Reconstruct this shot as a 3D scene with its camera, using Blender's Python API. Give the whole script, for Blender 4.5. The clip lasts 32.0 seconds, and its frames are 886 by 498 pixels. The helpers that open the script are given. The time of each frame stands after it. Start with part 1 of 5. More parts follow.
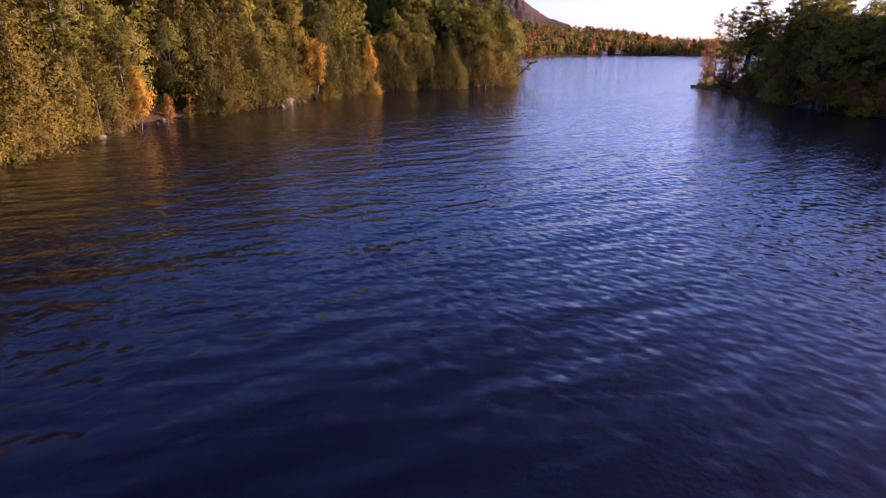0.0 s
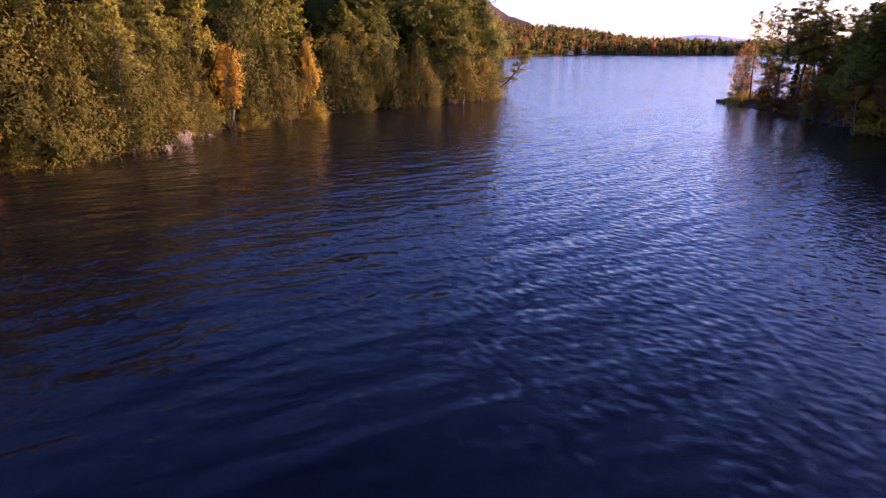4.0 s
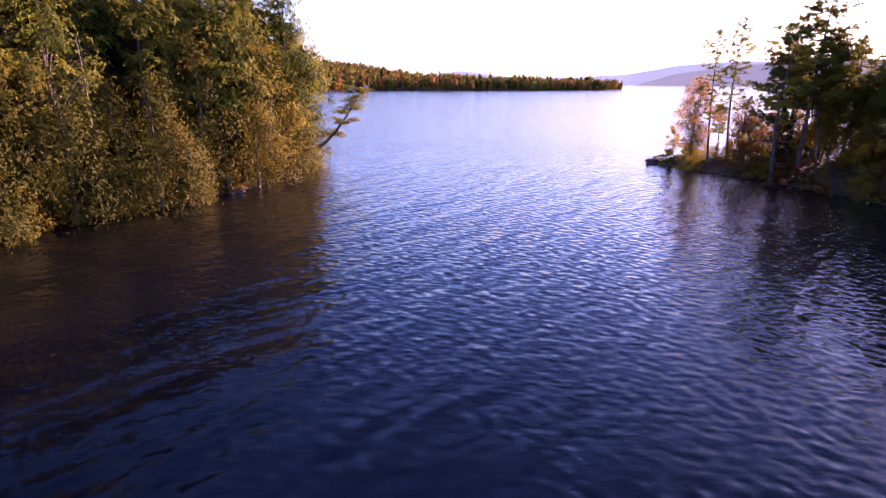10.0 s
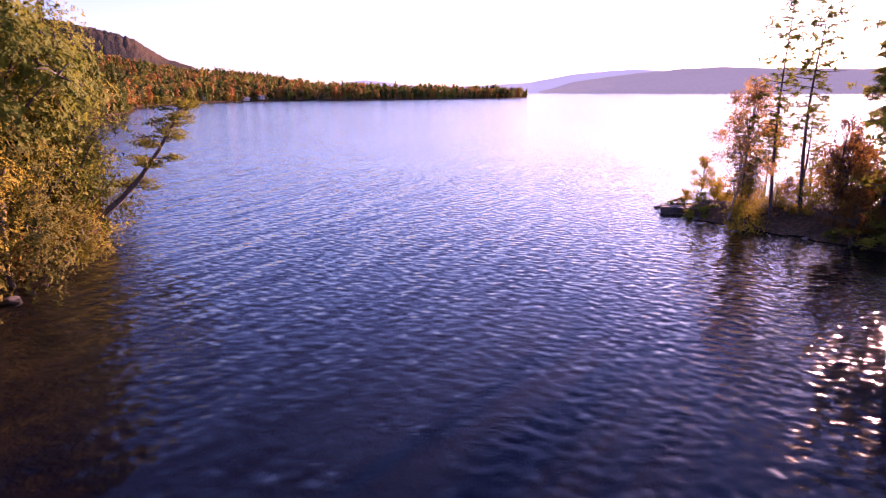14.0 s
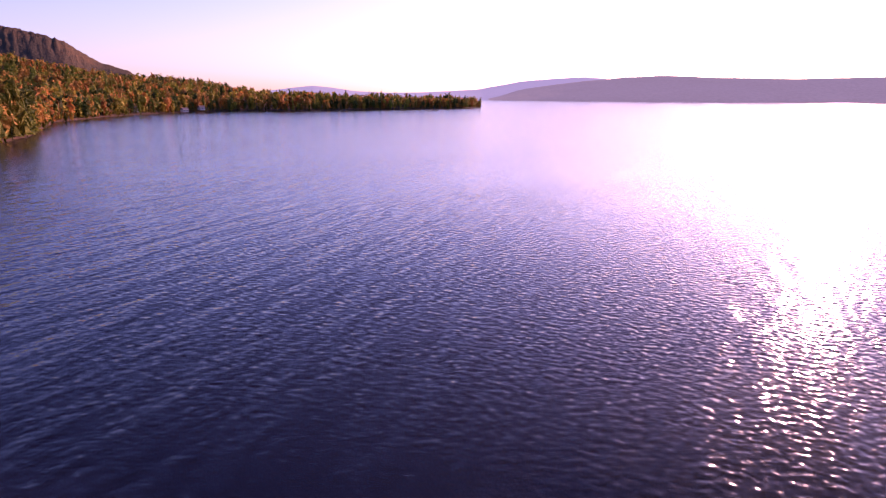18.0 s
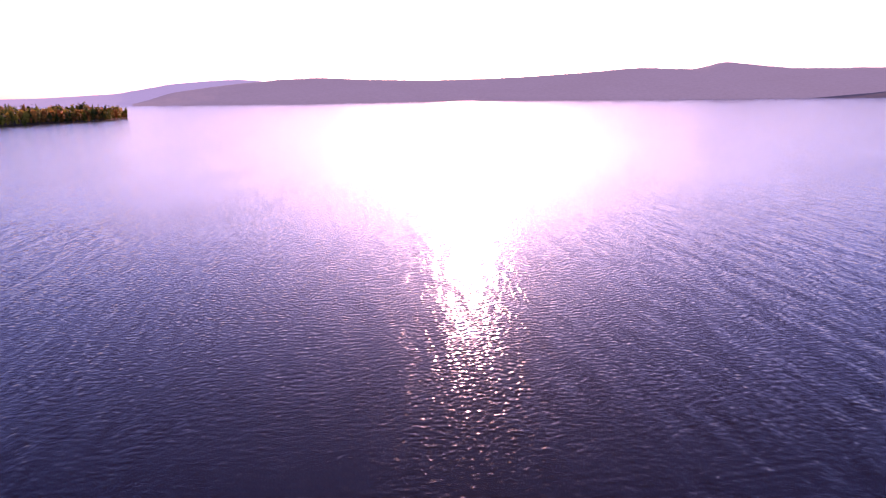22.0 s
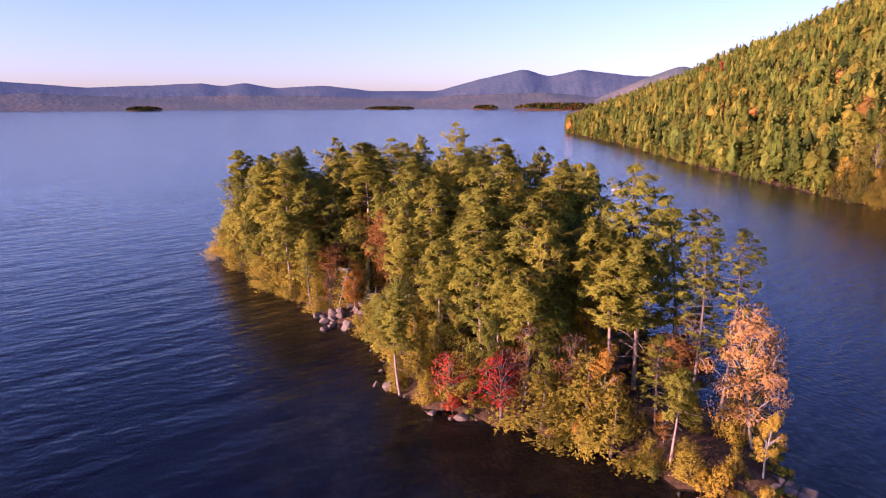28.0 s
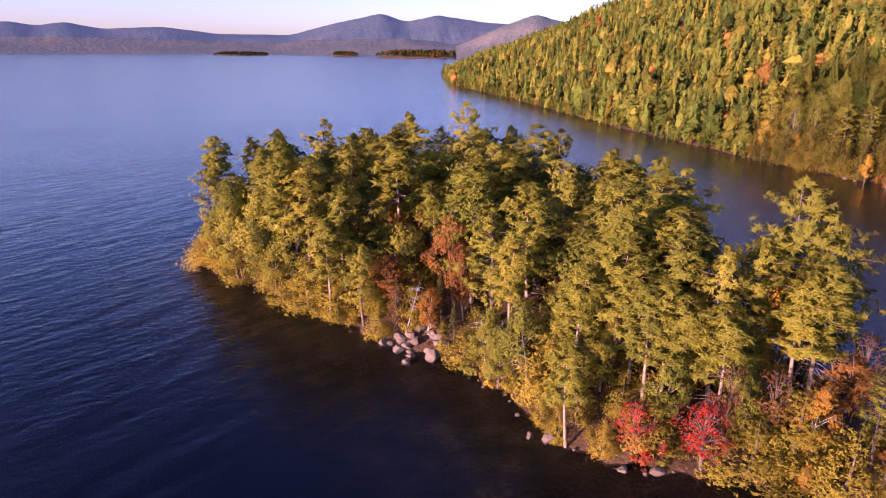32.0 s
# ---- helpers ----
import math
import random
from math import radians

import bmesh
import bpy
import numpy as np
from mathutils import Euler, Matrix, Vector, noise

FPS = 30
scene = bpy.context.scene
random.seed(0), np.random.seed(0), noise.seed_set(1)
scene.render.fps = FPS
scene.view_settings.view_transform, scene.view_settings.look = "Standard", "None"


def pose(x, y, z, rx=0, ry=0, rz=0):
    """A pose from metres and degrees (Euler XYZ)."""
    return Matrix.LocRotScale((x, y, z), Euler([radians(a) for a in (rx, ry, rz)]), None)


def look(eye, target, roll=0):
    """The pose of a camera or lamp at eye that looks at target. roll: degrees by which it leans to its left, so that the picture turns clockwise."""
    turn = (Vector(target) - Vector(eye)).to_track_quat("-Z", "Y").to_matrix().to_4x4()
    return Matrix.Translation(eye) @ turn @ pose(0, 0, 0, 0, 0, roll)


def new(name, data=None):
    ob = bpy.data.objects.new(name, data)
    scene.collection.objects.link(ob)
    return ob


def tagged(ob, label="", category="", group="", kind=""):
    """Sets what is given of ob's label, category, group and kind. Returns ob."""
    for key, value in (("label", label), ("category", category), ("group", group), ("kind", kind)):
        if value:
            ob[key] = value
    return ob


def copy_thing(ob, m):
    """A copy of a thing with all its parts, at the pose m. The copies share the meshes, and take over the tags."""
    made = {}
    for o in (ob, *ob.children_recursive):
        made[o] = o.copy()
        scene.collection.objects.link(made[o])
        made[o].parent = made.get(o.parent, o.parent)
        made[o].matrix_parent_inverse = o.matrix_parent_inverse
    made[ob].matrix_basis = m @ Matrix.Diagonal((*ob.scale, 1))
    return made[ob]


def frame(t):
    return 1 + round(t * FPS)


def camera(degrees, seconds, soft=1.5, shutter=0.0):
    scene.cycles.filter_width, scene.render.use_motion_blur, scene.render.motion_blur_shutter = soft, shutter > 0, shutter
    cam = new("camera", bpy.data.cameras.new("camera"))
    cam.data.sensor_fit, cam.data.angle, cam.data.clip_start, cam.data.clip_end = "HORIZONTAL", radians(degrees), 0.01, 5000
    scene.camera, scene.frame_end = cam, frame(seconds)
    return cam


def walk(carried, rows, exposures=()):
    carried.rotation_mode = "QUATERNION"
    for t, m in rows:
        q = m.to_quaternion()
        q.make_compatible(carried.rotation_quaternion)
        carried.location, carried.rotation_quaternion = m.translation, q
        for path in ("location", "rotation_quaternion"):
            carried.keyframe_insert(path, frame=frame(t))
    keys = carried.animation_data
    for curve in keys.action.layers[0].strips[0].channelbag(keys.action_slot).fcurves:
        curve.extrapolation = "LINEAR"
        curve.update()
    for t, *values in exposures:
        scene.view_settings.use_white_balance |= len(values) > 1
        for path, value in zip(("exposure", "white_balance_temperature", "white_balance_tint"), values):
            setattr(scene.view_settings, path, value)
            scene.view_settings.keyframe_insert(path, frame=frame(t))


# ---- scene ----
cam = camera(72.15, 32.0, 1.15, 0.12)
PATH = [
    (0, (-0.019, 0.0, 9.988), (-0.39, 94.92, -21.49), 0.18),
    (0.5, (-0.17, 4.442, 9.932), (-1.07, 99.41, -21.37), 0.08),
    (1, (-0.3, 8.932, 10.07), (-1.65, 103.91, -21.19), 0.04),
    (1.5, (-0.432, 13.485, 10.308), (-1.99, 108.45, -20.98), 0.06),
    (2, (-0.585, 18.124, 10.58), (-1.98, 113.08, -20.75), 0.09),
    (2.5, (-0.758, 22.846, 10.834), (-1.1, 117.77, -20.62), 0.12),
    (3, (-0.963, 27.581, 11.049), (0.6, 122.46, -20.5), 0.13),
    (3.5, (-1.088, 32.574, 11.198), (2.43, 127.36, -20.47), 0.23),
    (5.5, (-2.876, 53.384, 12.423), (10.88, 147.04, -19.8), 0.56),
    (6, (-3.208, 58.76, 12.548), (13.74, 151.87, -19.74), 0.63),
    (6.5, (-3.415, 64.168, 12.629), (17.21, 156.5, -19.75), 0.58),
    (7, (-3.387, 69.617, 12.644), (21.11, 161.1, -19.45), 0.54),
    (7.5, (-3.124, 75.024, 12.552), (25.08, 165.85, -18.36), 0.51),
    (8, (-2.596, 80.383, 12.309), (28.83, 170.57, -17.32), 0.43),
    (8.5, (-1.834, 85.536, 11.892), (32.24, 175.26, -16.21), 0.40),
    (9, (-0.811, 90.444, 11.489), (35.47, 179.69, -15.32), 0.40),
    (9.5, (0.633, 95.068, 11.35), (38.38, 183.77, -15.25), 0.43),
    (10, (2.238, 99.546, 11.307), (41.22, 187.75, -15.18), 0.44),
    (10.5, (3.875, 103.993, 11.279), (44.37, 191.55, -15.06), 0.41),
    (11, (5.62, 108.338, 11.2), (47.15, 195.46, -14.96), 0.34),
    (11.5, (7.512, 112.508, 11.147), (50.86, 198.8, -14.81), 0.36),
    (12, (9.52, 116.595, 11.134), (55.12, 201.79, -14.62), 0.28),
    (12.5, (11.686, 120.649, 11.091), (59.09, 204.9, -14.48), 0.17),
    (13, (13.925, 124.796, 11.0), (62.68, 208.34, -14.37), 0.12),
    (13.5, (16.101, 128.94, 11.019), (66.2, 211.72, -14.24), 0.04),
    (15.5, (24.319, 145.515, 12.245), (81.09, 224.09, -12.31), 0.03),
    (16, (26.002, 149.535, 13.081), (83.13, 227.85, -11.46), -0.03),
    (16.5, (27.636, 153.612, 14.117), (85.14, 231.68, -10.35), 0.15),
    (17, (29.163, 157.836, 15.261), (86.78, 235.83, -9.17), 0.17),
    (17.5, (30.672, 161.976, 16.457), (88.6, 239.77, -7.9), 0.35),
    (18, (32.162, 166.078, 17.697), (90.82, 243.35, -6.55), 0.42),
    (18.5, (33.665, 170.186, 18.971), (93.17, 246.81, -5.27), 0.47),
    (19, (35.194, 174.329, 20.257), (96.23, 249.76, -3.91), 0.44),
    (19.5, (36.861, 178.518, 21.532), (101.37, 251.04, -2.51), 0.33),
    (20, (38.827, 182.729, 22.753), (108.63, 250.19, -1.25), 0.04),
    (20.5, (41.25, 186.899, 23.851), (115.85, 249.02, -0.14), -0.38),
    (21, (44.17, 190.956, 24.756), (124.18, 245.94, 0.78), -0.53),
    (21.5, (47.586, 194.818, 25.408), (133.04, 240.76, 1.19), -1.41),
    (22, (51.415, 198.417, 25.79), (141.13, 235.36, 1.58), -0.73),
    (22.5, (55.572, 201.689, 25.926), (149.66, 225.25, 1.57), -0.82),
    (23, (59.965, 204.568, 25.887), (156.8, 208.31, 1.19), -1.38),
    (23.5, (64.488, 206.998, 25.751), (159.53, 188.98, 0.4), -1.23),
    (24, (69.051, 208.918, 25.6), (156.69, 168.18, -0.09), -1.58),
    (24.5, (73.564, 210.272, 25.513), (146.35, 146.96, -0.81), -2.05),
    (25, (77.974, 211.055, 25.584), (131.5, 131.02, -1.4), -1.85),
    (25.5, (81.84, 211.179, 25.882), (115.96, 121.31, -1.69), -1.61),
    (26, (85.036, 210.791, 26.055), (102.46, 116.26, -1.54), -1.11),
    (26.5, (88.081, 210.069, 26.105), (91.29, 113.76, -0.62), -0.62),
    (28.5, (100.149, 202.606, 28.611), (86.81, 106.16, 5.79), -0.21),
    (29, (103.051, 200.84, 29.407), (86.62, 105.04, 5.89), -0.22),
    (29.5, (106.104, 199.012, 30.212), (86.25, 104.09, 5.81), -0.10),
    (30, (109.104, 197.103, 30.897), (86.34, 102.9, 6.26), 0.06),
    (30.5, (112.067, 195.032, 31.48), (86.42, 101.76, 6.11), 0.19),
    (31, (114.947, 192.808, 31.953), (86.75, 100.68, 5.15), 0.24),
    (31.5, (117.753, 190.511, 32.358), (87.36, 100.1, 2.33), 0.39),
    (32, (120.49, 188.108, 32.735), (87.74, 98.93, 1.53), 0.49),
]
EXPOSURES = [(0.0, 1.65, 5600, 70), (8.0, 1.95, 5700, 74), (13.0, 2.08, 5900, 82), (16.0, 1.4, 6300, 98), (22.0, 1.42, 6300, 100), (24.0, 1.34, 5950, 84), (26.0, 1.6, 5750, 77), (32.0, 1.72, 5750, 74)]

walk(cam, [(t, look(eye, target, roll)) for t, eye, target, roll in PATH], EXPOSURES)

# ---- light ----
SUN_BEARING, SUN_HEIGHT = 70.0, 11.0
toward_sun = Vector((math.sin(radians(SUN_BEARING)) * math.cos(radians(SUN_HEIGHT)),
                     math.cos(radians(SUN_BEARING)) * math.cos(radians(SUN_HEIGHT)), math.sin(radians(SUN_HEIGHT))))
world = bpy.data.worlds.new("sky")
scene.world = world
world.use_nodes = True
wn, wl = world.node_tree.nodes, world.node_tree.links
sky = wn.new("ShaderNodeTexSky")
sky.sky_type, sky.sun_disc = "NISHITA", False
sky.sun_elevation, sky.sun_rotation = radians(SUN_HEIGHT), radians(SUN_BEARING)
sky.air_density, sky.dust_density, sky.ozone_density, sky.altitude = 1.15, 0.7, 4.1, 100
wl.new(sky.outputs[0], wn["Background"].inputs[0])
wn["Background"].inputs[1].default_value = 0.096
lamp = bpy.data.lights.new("sun", "SUN")
lamp.energy, lamp.angle, lamp.color = 5.0, radians(0.6), (1.0, 0.71, 0.4)
sun = new("sun", lamp)
sun.matrix_world = look(toward_sun * 100, (0, 0, 0))


# ---- materials ----
def material(name):
    m = bpy.data.materials.new(name)
    m.use_nodes = True
    n = m.node_tree.nodes
    return m, n, m.node_tree.links, n["Principled BSDF"], n["Material Output"]


def ramp(n, l, fac, stops):
    r = n.new("ShaderNodeValToRGB")
    els = r.color_ramp.elements
    while len(els) < len(stops):
        els.new(0.5)
    for e, (at, c) in zip(els, stops):
        e.position, e.color = at, (*c, 1)
    l.new(fac, r.inputs[0])
    return r.outputs[0]


def noise_tex(n, l, scale, detail=3.0, vec=None, stretch=None):
    t = n.new("ShaderNodeTexNoise")
    t.inputs["Scale"].default_value, t.inputs["Detail"].default_value = scale, detail
    if vec is None:
        vec = n.new("ShaderNodeNewGeometry").outputs["Position"]
    if stretch:
        mp = n.new("ShaderNodeMapping")
        mp.inputs["Rotation"].default_value = (0, 0, radians(stretch[1]))
        mp.inputs["Scale"].default_value = stretch[0]
        l.new(vec, mp.inputs[0])
        vec = mp.outputs[0]
    l.new(vec, t.inputs["Vector"])
    return t.outputs["Fac"]


def math_node(n, l, op, a, b):
    m = n.new("ShaderNodeMath")
    m.operation = op
    for s, v in zip(m.inputs, (a, b)):
        if isinstance(v, (int, float)):
            s.default_value = v
        else:
            l.new(v, s)
    return m.outputs[0]


def leaf_material(name, stops, glow=0.48, tint=False, cut=11.0):
    """Foliage: each leaf spray, each bough and each tree takes its own shade; thin leaves let light through."""
    m, n, l, p, out = material(name)
    geo, info = n.new("ShaderNodeNewGeometry"), n.new("ShaderNodeObjectInfo")
    bough = noise_tex(n, l, 0.75, 2.0, n.new("ShaderNodeTexCoord").outputs["Object"])
    if tint:
        at = n.new("ShaderNodeAttribute")
        at.attribute_name = "tint"
        hsv = n.new("ShaderNodeHueSaturation")
        l.new(at.outputs["Color"], hsv.inputs["Color"])
        both = math_node(n, l, "ADD", math_node(n, l, "MULTIPLY", geo.outputs["Random Per Island"], 0.25), math_node(n, l, "MULTIPLY", bough, 0.5))
        l.new(math_node(n, l, "ADD", both, 0.55), hsv.inputs["Value"])
        l.new(math_node(n, l, "ADD", math_node(n, l, "MULTIPLY", bough, -0.05), 0.525), hsv.inputs["Hue"])
        col = hsv.outputs[0]
    else:
        f = math_node(n, l, "MULTIPLY", geo.outputs["Random Per Island"], 0.2)
        g = math_node(n, l, "MULTIPLY", info.outputs["Random"], 0.55)
        h = math_node(n, l, "MULTIPLY", math_node(n, l, "SUBTRACT", bough, 0.38), 0.85)
        col = ramp(n, l, math_node(n, l, "ADD", math_node(n, l, "ADD", f, g), h), stops)
    spot = n.new("ShaderNodeTexCoord").outputs["Object"]
    ruffle = n.new("ShaderNodeTexNoise")
    ruffle.inputs["Scale"].default_value, ruffle.inputs["Detail"].default_value = 6.0, 1.0
    l.new(spot, ruffle.inputs["Vector"])

    def blend(a, b, scale, shift):
        v = n.new("ShaderNodeVectorMath")
        v.operation = "MULTIPLY_ADD"
        l.new(a, v.inputs[0])
        v.inputs[1].default_value = scale
        if b is None:
            v.inputs[2].default_value = shift
        else:
            l.new(b, v.inputs[2])
        return v.outputs[0]

    nrm = blend(ruffle.outputs["Color"], None, (2.6,) * 3, (-1.3,) * 3)
    nrm = blend(geo.outputs["Normal"], nrm, (0.45 if tint else 0.32,) * 3, None)
    if not tint:
        away = n.new("ShaderNodeVectorTransform")
        away.vector_type, away.convert_from, away.convert_to = "NORMAL", "OBJECT", "WORLD"
        side = n.new("ShaderNodeVectorMath")
        side.operation = "NORMALIZE"
        l.new(blend(spot, None, (1.0, 1.0, 0.0), (0.0, 0.0, 0.6)), side.inputs[0])
        l.new(side.outputs[0], away.inputs[0])
        nrm = blend(away.outputs[0], nrm, (0.8,) * 3, None)
    even = n.new("ShaderNodeVectorMath")
    even.operation = "NORMALIZE"
    l.new(nrm, even.inputs[0])
    l.new(even.outputs[0], p.inputs["Normal"])
    l.new(col, p.inputs["Base Color"])
    p.inputs["Roughness"].default_value, p.inputs["Specular IOR Level"].default_value = 0.7, 0.06
    tr, mix = n.new("ShaderNodeBsdfTranslucent"), n.new("ShaderNodeMixShader")
    l.new(col, tr.inputs["Color"]), l.new(even.outputs[0], tr.inputs["Normal"])
    mix.inputs[0].default_value = glow
    l.new(p.outputs[0], mix.inputs[1]), l.new(tr.outputs[0], mix.inputs[2])
    leaf = mix.outputs[0]
    if cut:
        fine = noise_tex(n, l, cut, 1.0, n.new("ShaderNodeTexCoord").outputs["Object"])
        gaps = n.new("ShaderNodeMixShader")
        l.new(math_node(n, l, "GREATER_THAN", fine, 0.46), gaps.inputs[0])
        l.new(n.new("ShaderNodeBsdfTransparent").outputs[0], gaps.inputs[1]), l.new(leaf, gaps.inputs[2])
        leaf = gaps.outputs[0]
    l.new(leaf, out.inputs[0])
    return m


PINE = leaf_material("pine_needles", [(0.0, (0.12, 0.135, 0.016)), (0.5, (0.265, 0.258, 0.024)), (1.0, (0.4, 0.345, 0.034))])
CEDAR = leaf_material("cedar_sprays", [(0.0, (0.14, 0.12, 0.014)), (0.5, (0.31, 0.25, 0.02)), (0.8, (0.4, 0.29, 0.022)), (1.0, (0.43, 0.25, 0.025))])
OLIVE = leaf_material("olive_sprays", [(0.0, (0.05, 0.054, 0.009)), (0.45, (0.115, 0.105, 0.012)), (0.75, (0.165, 0.13, 0.014)), (1.0, (0.21, 0.13, 0.016))], 0.35)
HEMLOCK = leaf_material("hemlock_needles", [(0.0, (0.025, 0.034, 0.012)), (0.6, (0.07, 0.07, 0.018)), (1.0, (0.14, 0.115, 0.025))], 0.35)
GREEN = leaf_material("green_leaves", [(0.0, (0.1, 0.13, 0.014)), (0.5, (0.22, 0.225, 0.024)), (1.0, (0.38, 0.32, 0.03))])
YELLOW = leaf_material("yellow_leaves", [(0.0, (0.25, 0.17, 0.014)), (0.5, (0.45, 0.3, 0.02)), (1.0, (0.6, 0.42, 0.03))])
ORANGE = leaf_material("orange_leaves", [(0.0, (0.2, 0.09, 0.014)), (0.5, (0.36, 0.17, 0.018)), (1.0, (0.46, 0.28, 0.03))])
RED = leaf_material("red_leaves", [(0.0, (0.26, 0.025, 0.012)), (0.5, (0.48, 0.06, 0.022)), (1.0, (0.56, 0.16, 0.04))])
RUSSET = leaf_material("russet_leaves", [(0.0, (0.13, 0.05, 0.016)), (0.5, (0.26, 0.12, 0.025)), (1.0, (0.38, 0.2, 0.04))])
PINK = leaf_material("pale_pink_leaves", [(0.0, (0.48, 0.32, 0.05)), (0.5, (0.6, 0.33, 0.09)), (1.0, (0.64, 0.35, 0.15))], 0.58)
AMBER = leaf_material("amber_leaves", [(0.0, (0.44, 0.25, 0.015)), (0.5, (0.58, 0.35, 0.022)), (1.0, (0.64, 0.42, 0.035))], 0.5)
GOLD = leaf_material("golden_green_leaves", [(0.0, (0.16, 0.15, 0.014)), (0.5, (0.34, 0.27, 0.018)), (1.0, (0.52, 0.36, 0.025))])
FOREST = leaf_material("forest_leaves", [], 0.3, True, 0)
BANK = leaf_material("bank_leaves", [], 0.3, True, 5.0)


def bark_material(name, lo, hi, pale=None):
    m, n, l, p, out = material(name)
    co = n.new("ShaderNodeTexCoord").outputs["Object"]
    a = noise_tex(n, l, 1.6, 4, co, ((6, 6, 1), 0))
    stops = [(0.3, lo), (0.7, hi)]
    if pale:
        stops.append((0.78, pale))
    l.new(ramp(n, l, a, stops), p.inputs["Base Color"])
    p.inputs["Roughness"].default_value = 0.9
    b = n.new("ShaderNodeBump")
    b.inputs["Distance"].default_value = 0.03
    l.new(a, b.inputs["Height"]), l.new(b.outputs[0], p.inputs["Normal"])
    return m


BARK = bark_material("pine_bark", (0.13, 0.09, 0.065), (0.36, 0.27, 0.2))
DARK_BARK = bark_material("dark_bark", (0.05, 0.04, 0.032), (0.16, 0.125, 0.1))
BIRCH = bark_material("birch_bark", (0.15, 0.135, 0.11), (0.4, 0.37, 0.31))


def rock_material():
    m, n, l, p, out = material("shore_rock")
    a, b = noise_tex(n, l, 0.9, 6), noise_tex(n, l, 7.0, 5)
    info = n.new("ShaderNodeObjectInfo")
    s = math_node(n, l, "ADD", math_node(n, l, "MULTIPLY", a, 0.6), math_node(n, l, "MULTIPLY", b, 0.3))
    s = math_node(n, l, "ADD", s, math_node(n, l, "MULTIPLY", info.outputs["Random"], 0.2))
    l.new(ramp(n, l, s, [(0.35, (0.05, 0.038, 0.028)), (0.58, (0.14, 0.105, 0.075)), (0.9, (0.21, 0.175, 0.135))]), p.inputs["Base Color"])
    p.inputs["Roughness"].default_value = 0.85
    bump = n.new("ShaderNodeBump")
    bump.inputs["Distance"].default_value = 0.12
    l.new(s, bump.inputs["Height"]), l.new(bump.outputs[0], p.inputs["Normal"])
    return m


ROCK = rock_material()


def ground_material():
    """Leaf litter on land, brown pebbles under the shallows, a deep bed painted blue-black for light lost in the water.
    """
    m, n, l, p, out = material("ground")
    geo = n.new("ShaderNodeNewGeometry")
    sep = n.new("ShaderNodeSeparateXYZ")
    l.new(geo.outputs["Position"], sep.inputs[0])
    a, b = noise_tex(n, l, 0.35, 5), noise_tex(n, l, 3.2, 4)
    s = math_node(n, l, "ADD", math_node(n, l, "MULTIPLY", a, 0.5), math_node(n, l, "MULTIPLY", b, 0.5))
    litter = ramp(n, l, s, [(0.35, (0.04, 0.026, 0.014)), (0.52, (0.095, 0.056, 0.028)), (0.68, (0.16, 0.105, 0.055))])
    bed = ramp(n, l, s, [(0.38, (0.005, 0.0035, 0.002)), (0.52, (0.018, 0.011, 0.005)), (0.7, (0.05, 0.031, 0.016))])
    # Navy bed colour stands in for deep water's light loss and blue scatter.
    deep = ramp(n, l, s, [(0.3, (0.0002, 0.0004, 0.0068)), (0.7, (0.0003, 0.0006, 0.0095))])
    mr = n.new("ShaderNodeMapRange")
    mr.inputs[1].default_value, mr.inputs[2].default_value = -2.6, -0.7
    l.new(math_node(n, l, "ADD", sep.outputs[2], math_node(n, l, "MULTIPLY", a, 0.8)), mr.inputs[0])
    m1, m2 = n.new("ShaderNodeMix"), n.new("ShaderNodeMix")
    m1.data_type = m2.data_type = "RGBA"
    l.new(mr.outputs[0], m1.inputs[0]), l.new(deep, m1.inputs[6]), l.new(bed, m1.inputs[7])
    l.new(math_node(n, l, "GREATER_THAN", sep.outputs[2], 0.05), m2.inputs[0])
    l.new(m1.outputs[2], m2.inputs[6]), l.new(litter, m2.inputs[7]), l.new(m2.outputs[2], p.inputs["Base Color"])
    p.inputs["Roughness"].default_value, p.inputs["Specular IOR Level"].default_value = 0.95, 0.1
    bump = n.new("ShaderNodeBump")
    bump.inputs["Distance"].default_value = 0.15
    l.new(s, bump.inputs["Height"]), l.new(bump.outputs[0], p.inputs["Normal"])
    return m


# crest bearing, wave length, crest length over wave length, roughness, slope
WAVES = [(54, 6.0, 3.0, 0.0, 0.022), (60, 2.5, 2.8, 0.5, 0.04), (78, 1.3, 2.2, 0.5, 0.042), (40, 0.7, 1.8, 0.0, 0.03), (150, 0.95, 1.4, 0.5, 0.052), (122, 0.65, 1.5, 0.0, 0.035), (5, 0.75, 1.4, 0.0, 0.03), (95, 0.42, 1.5, 0.0, 0.02)]


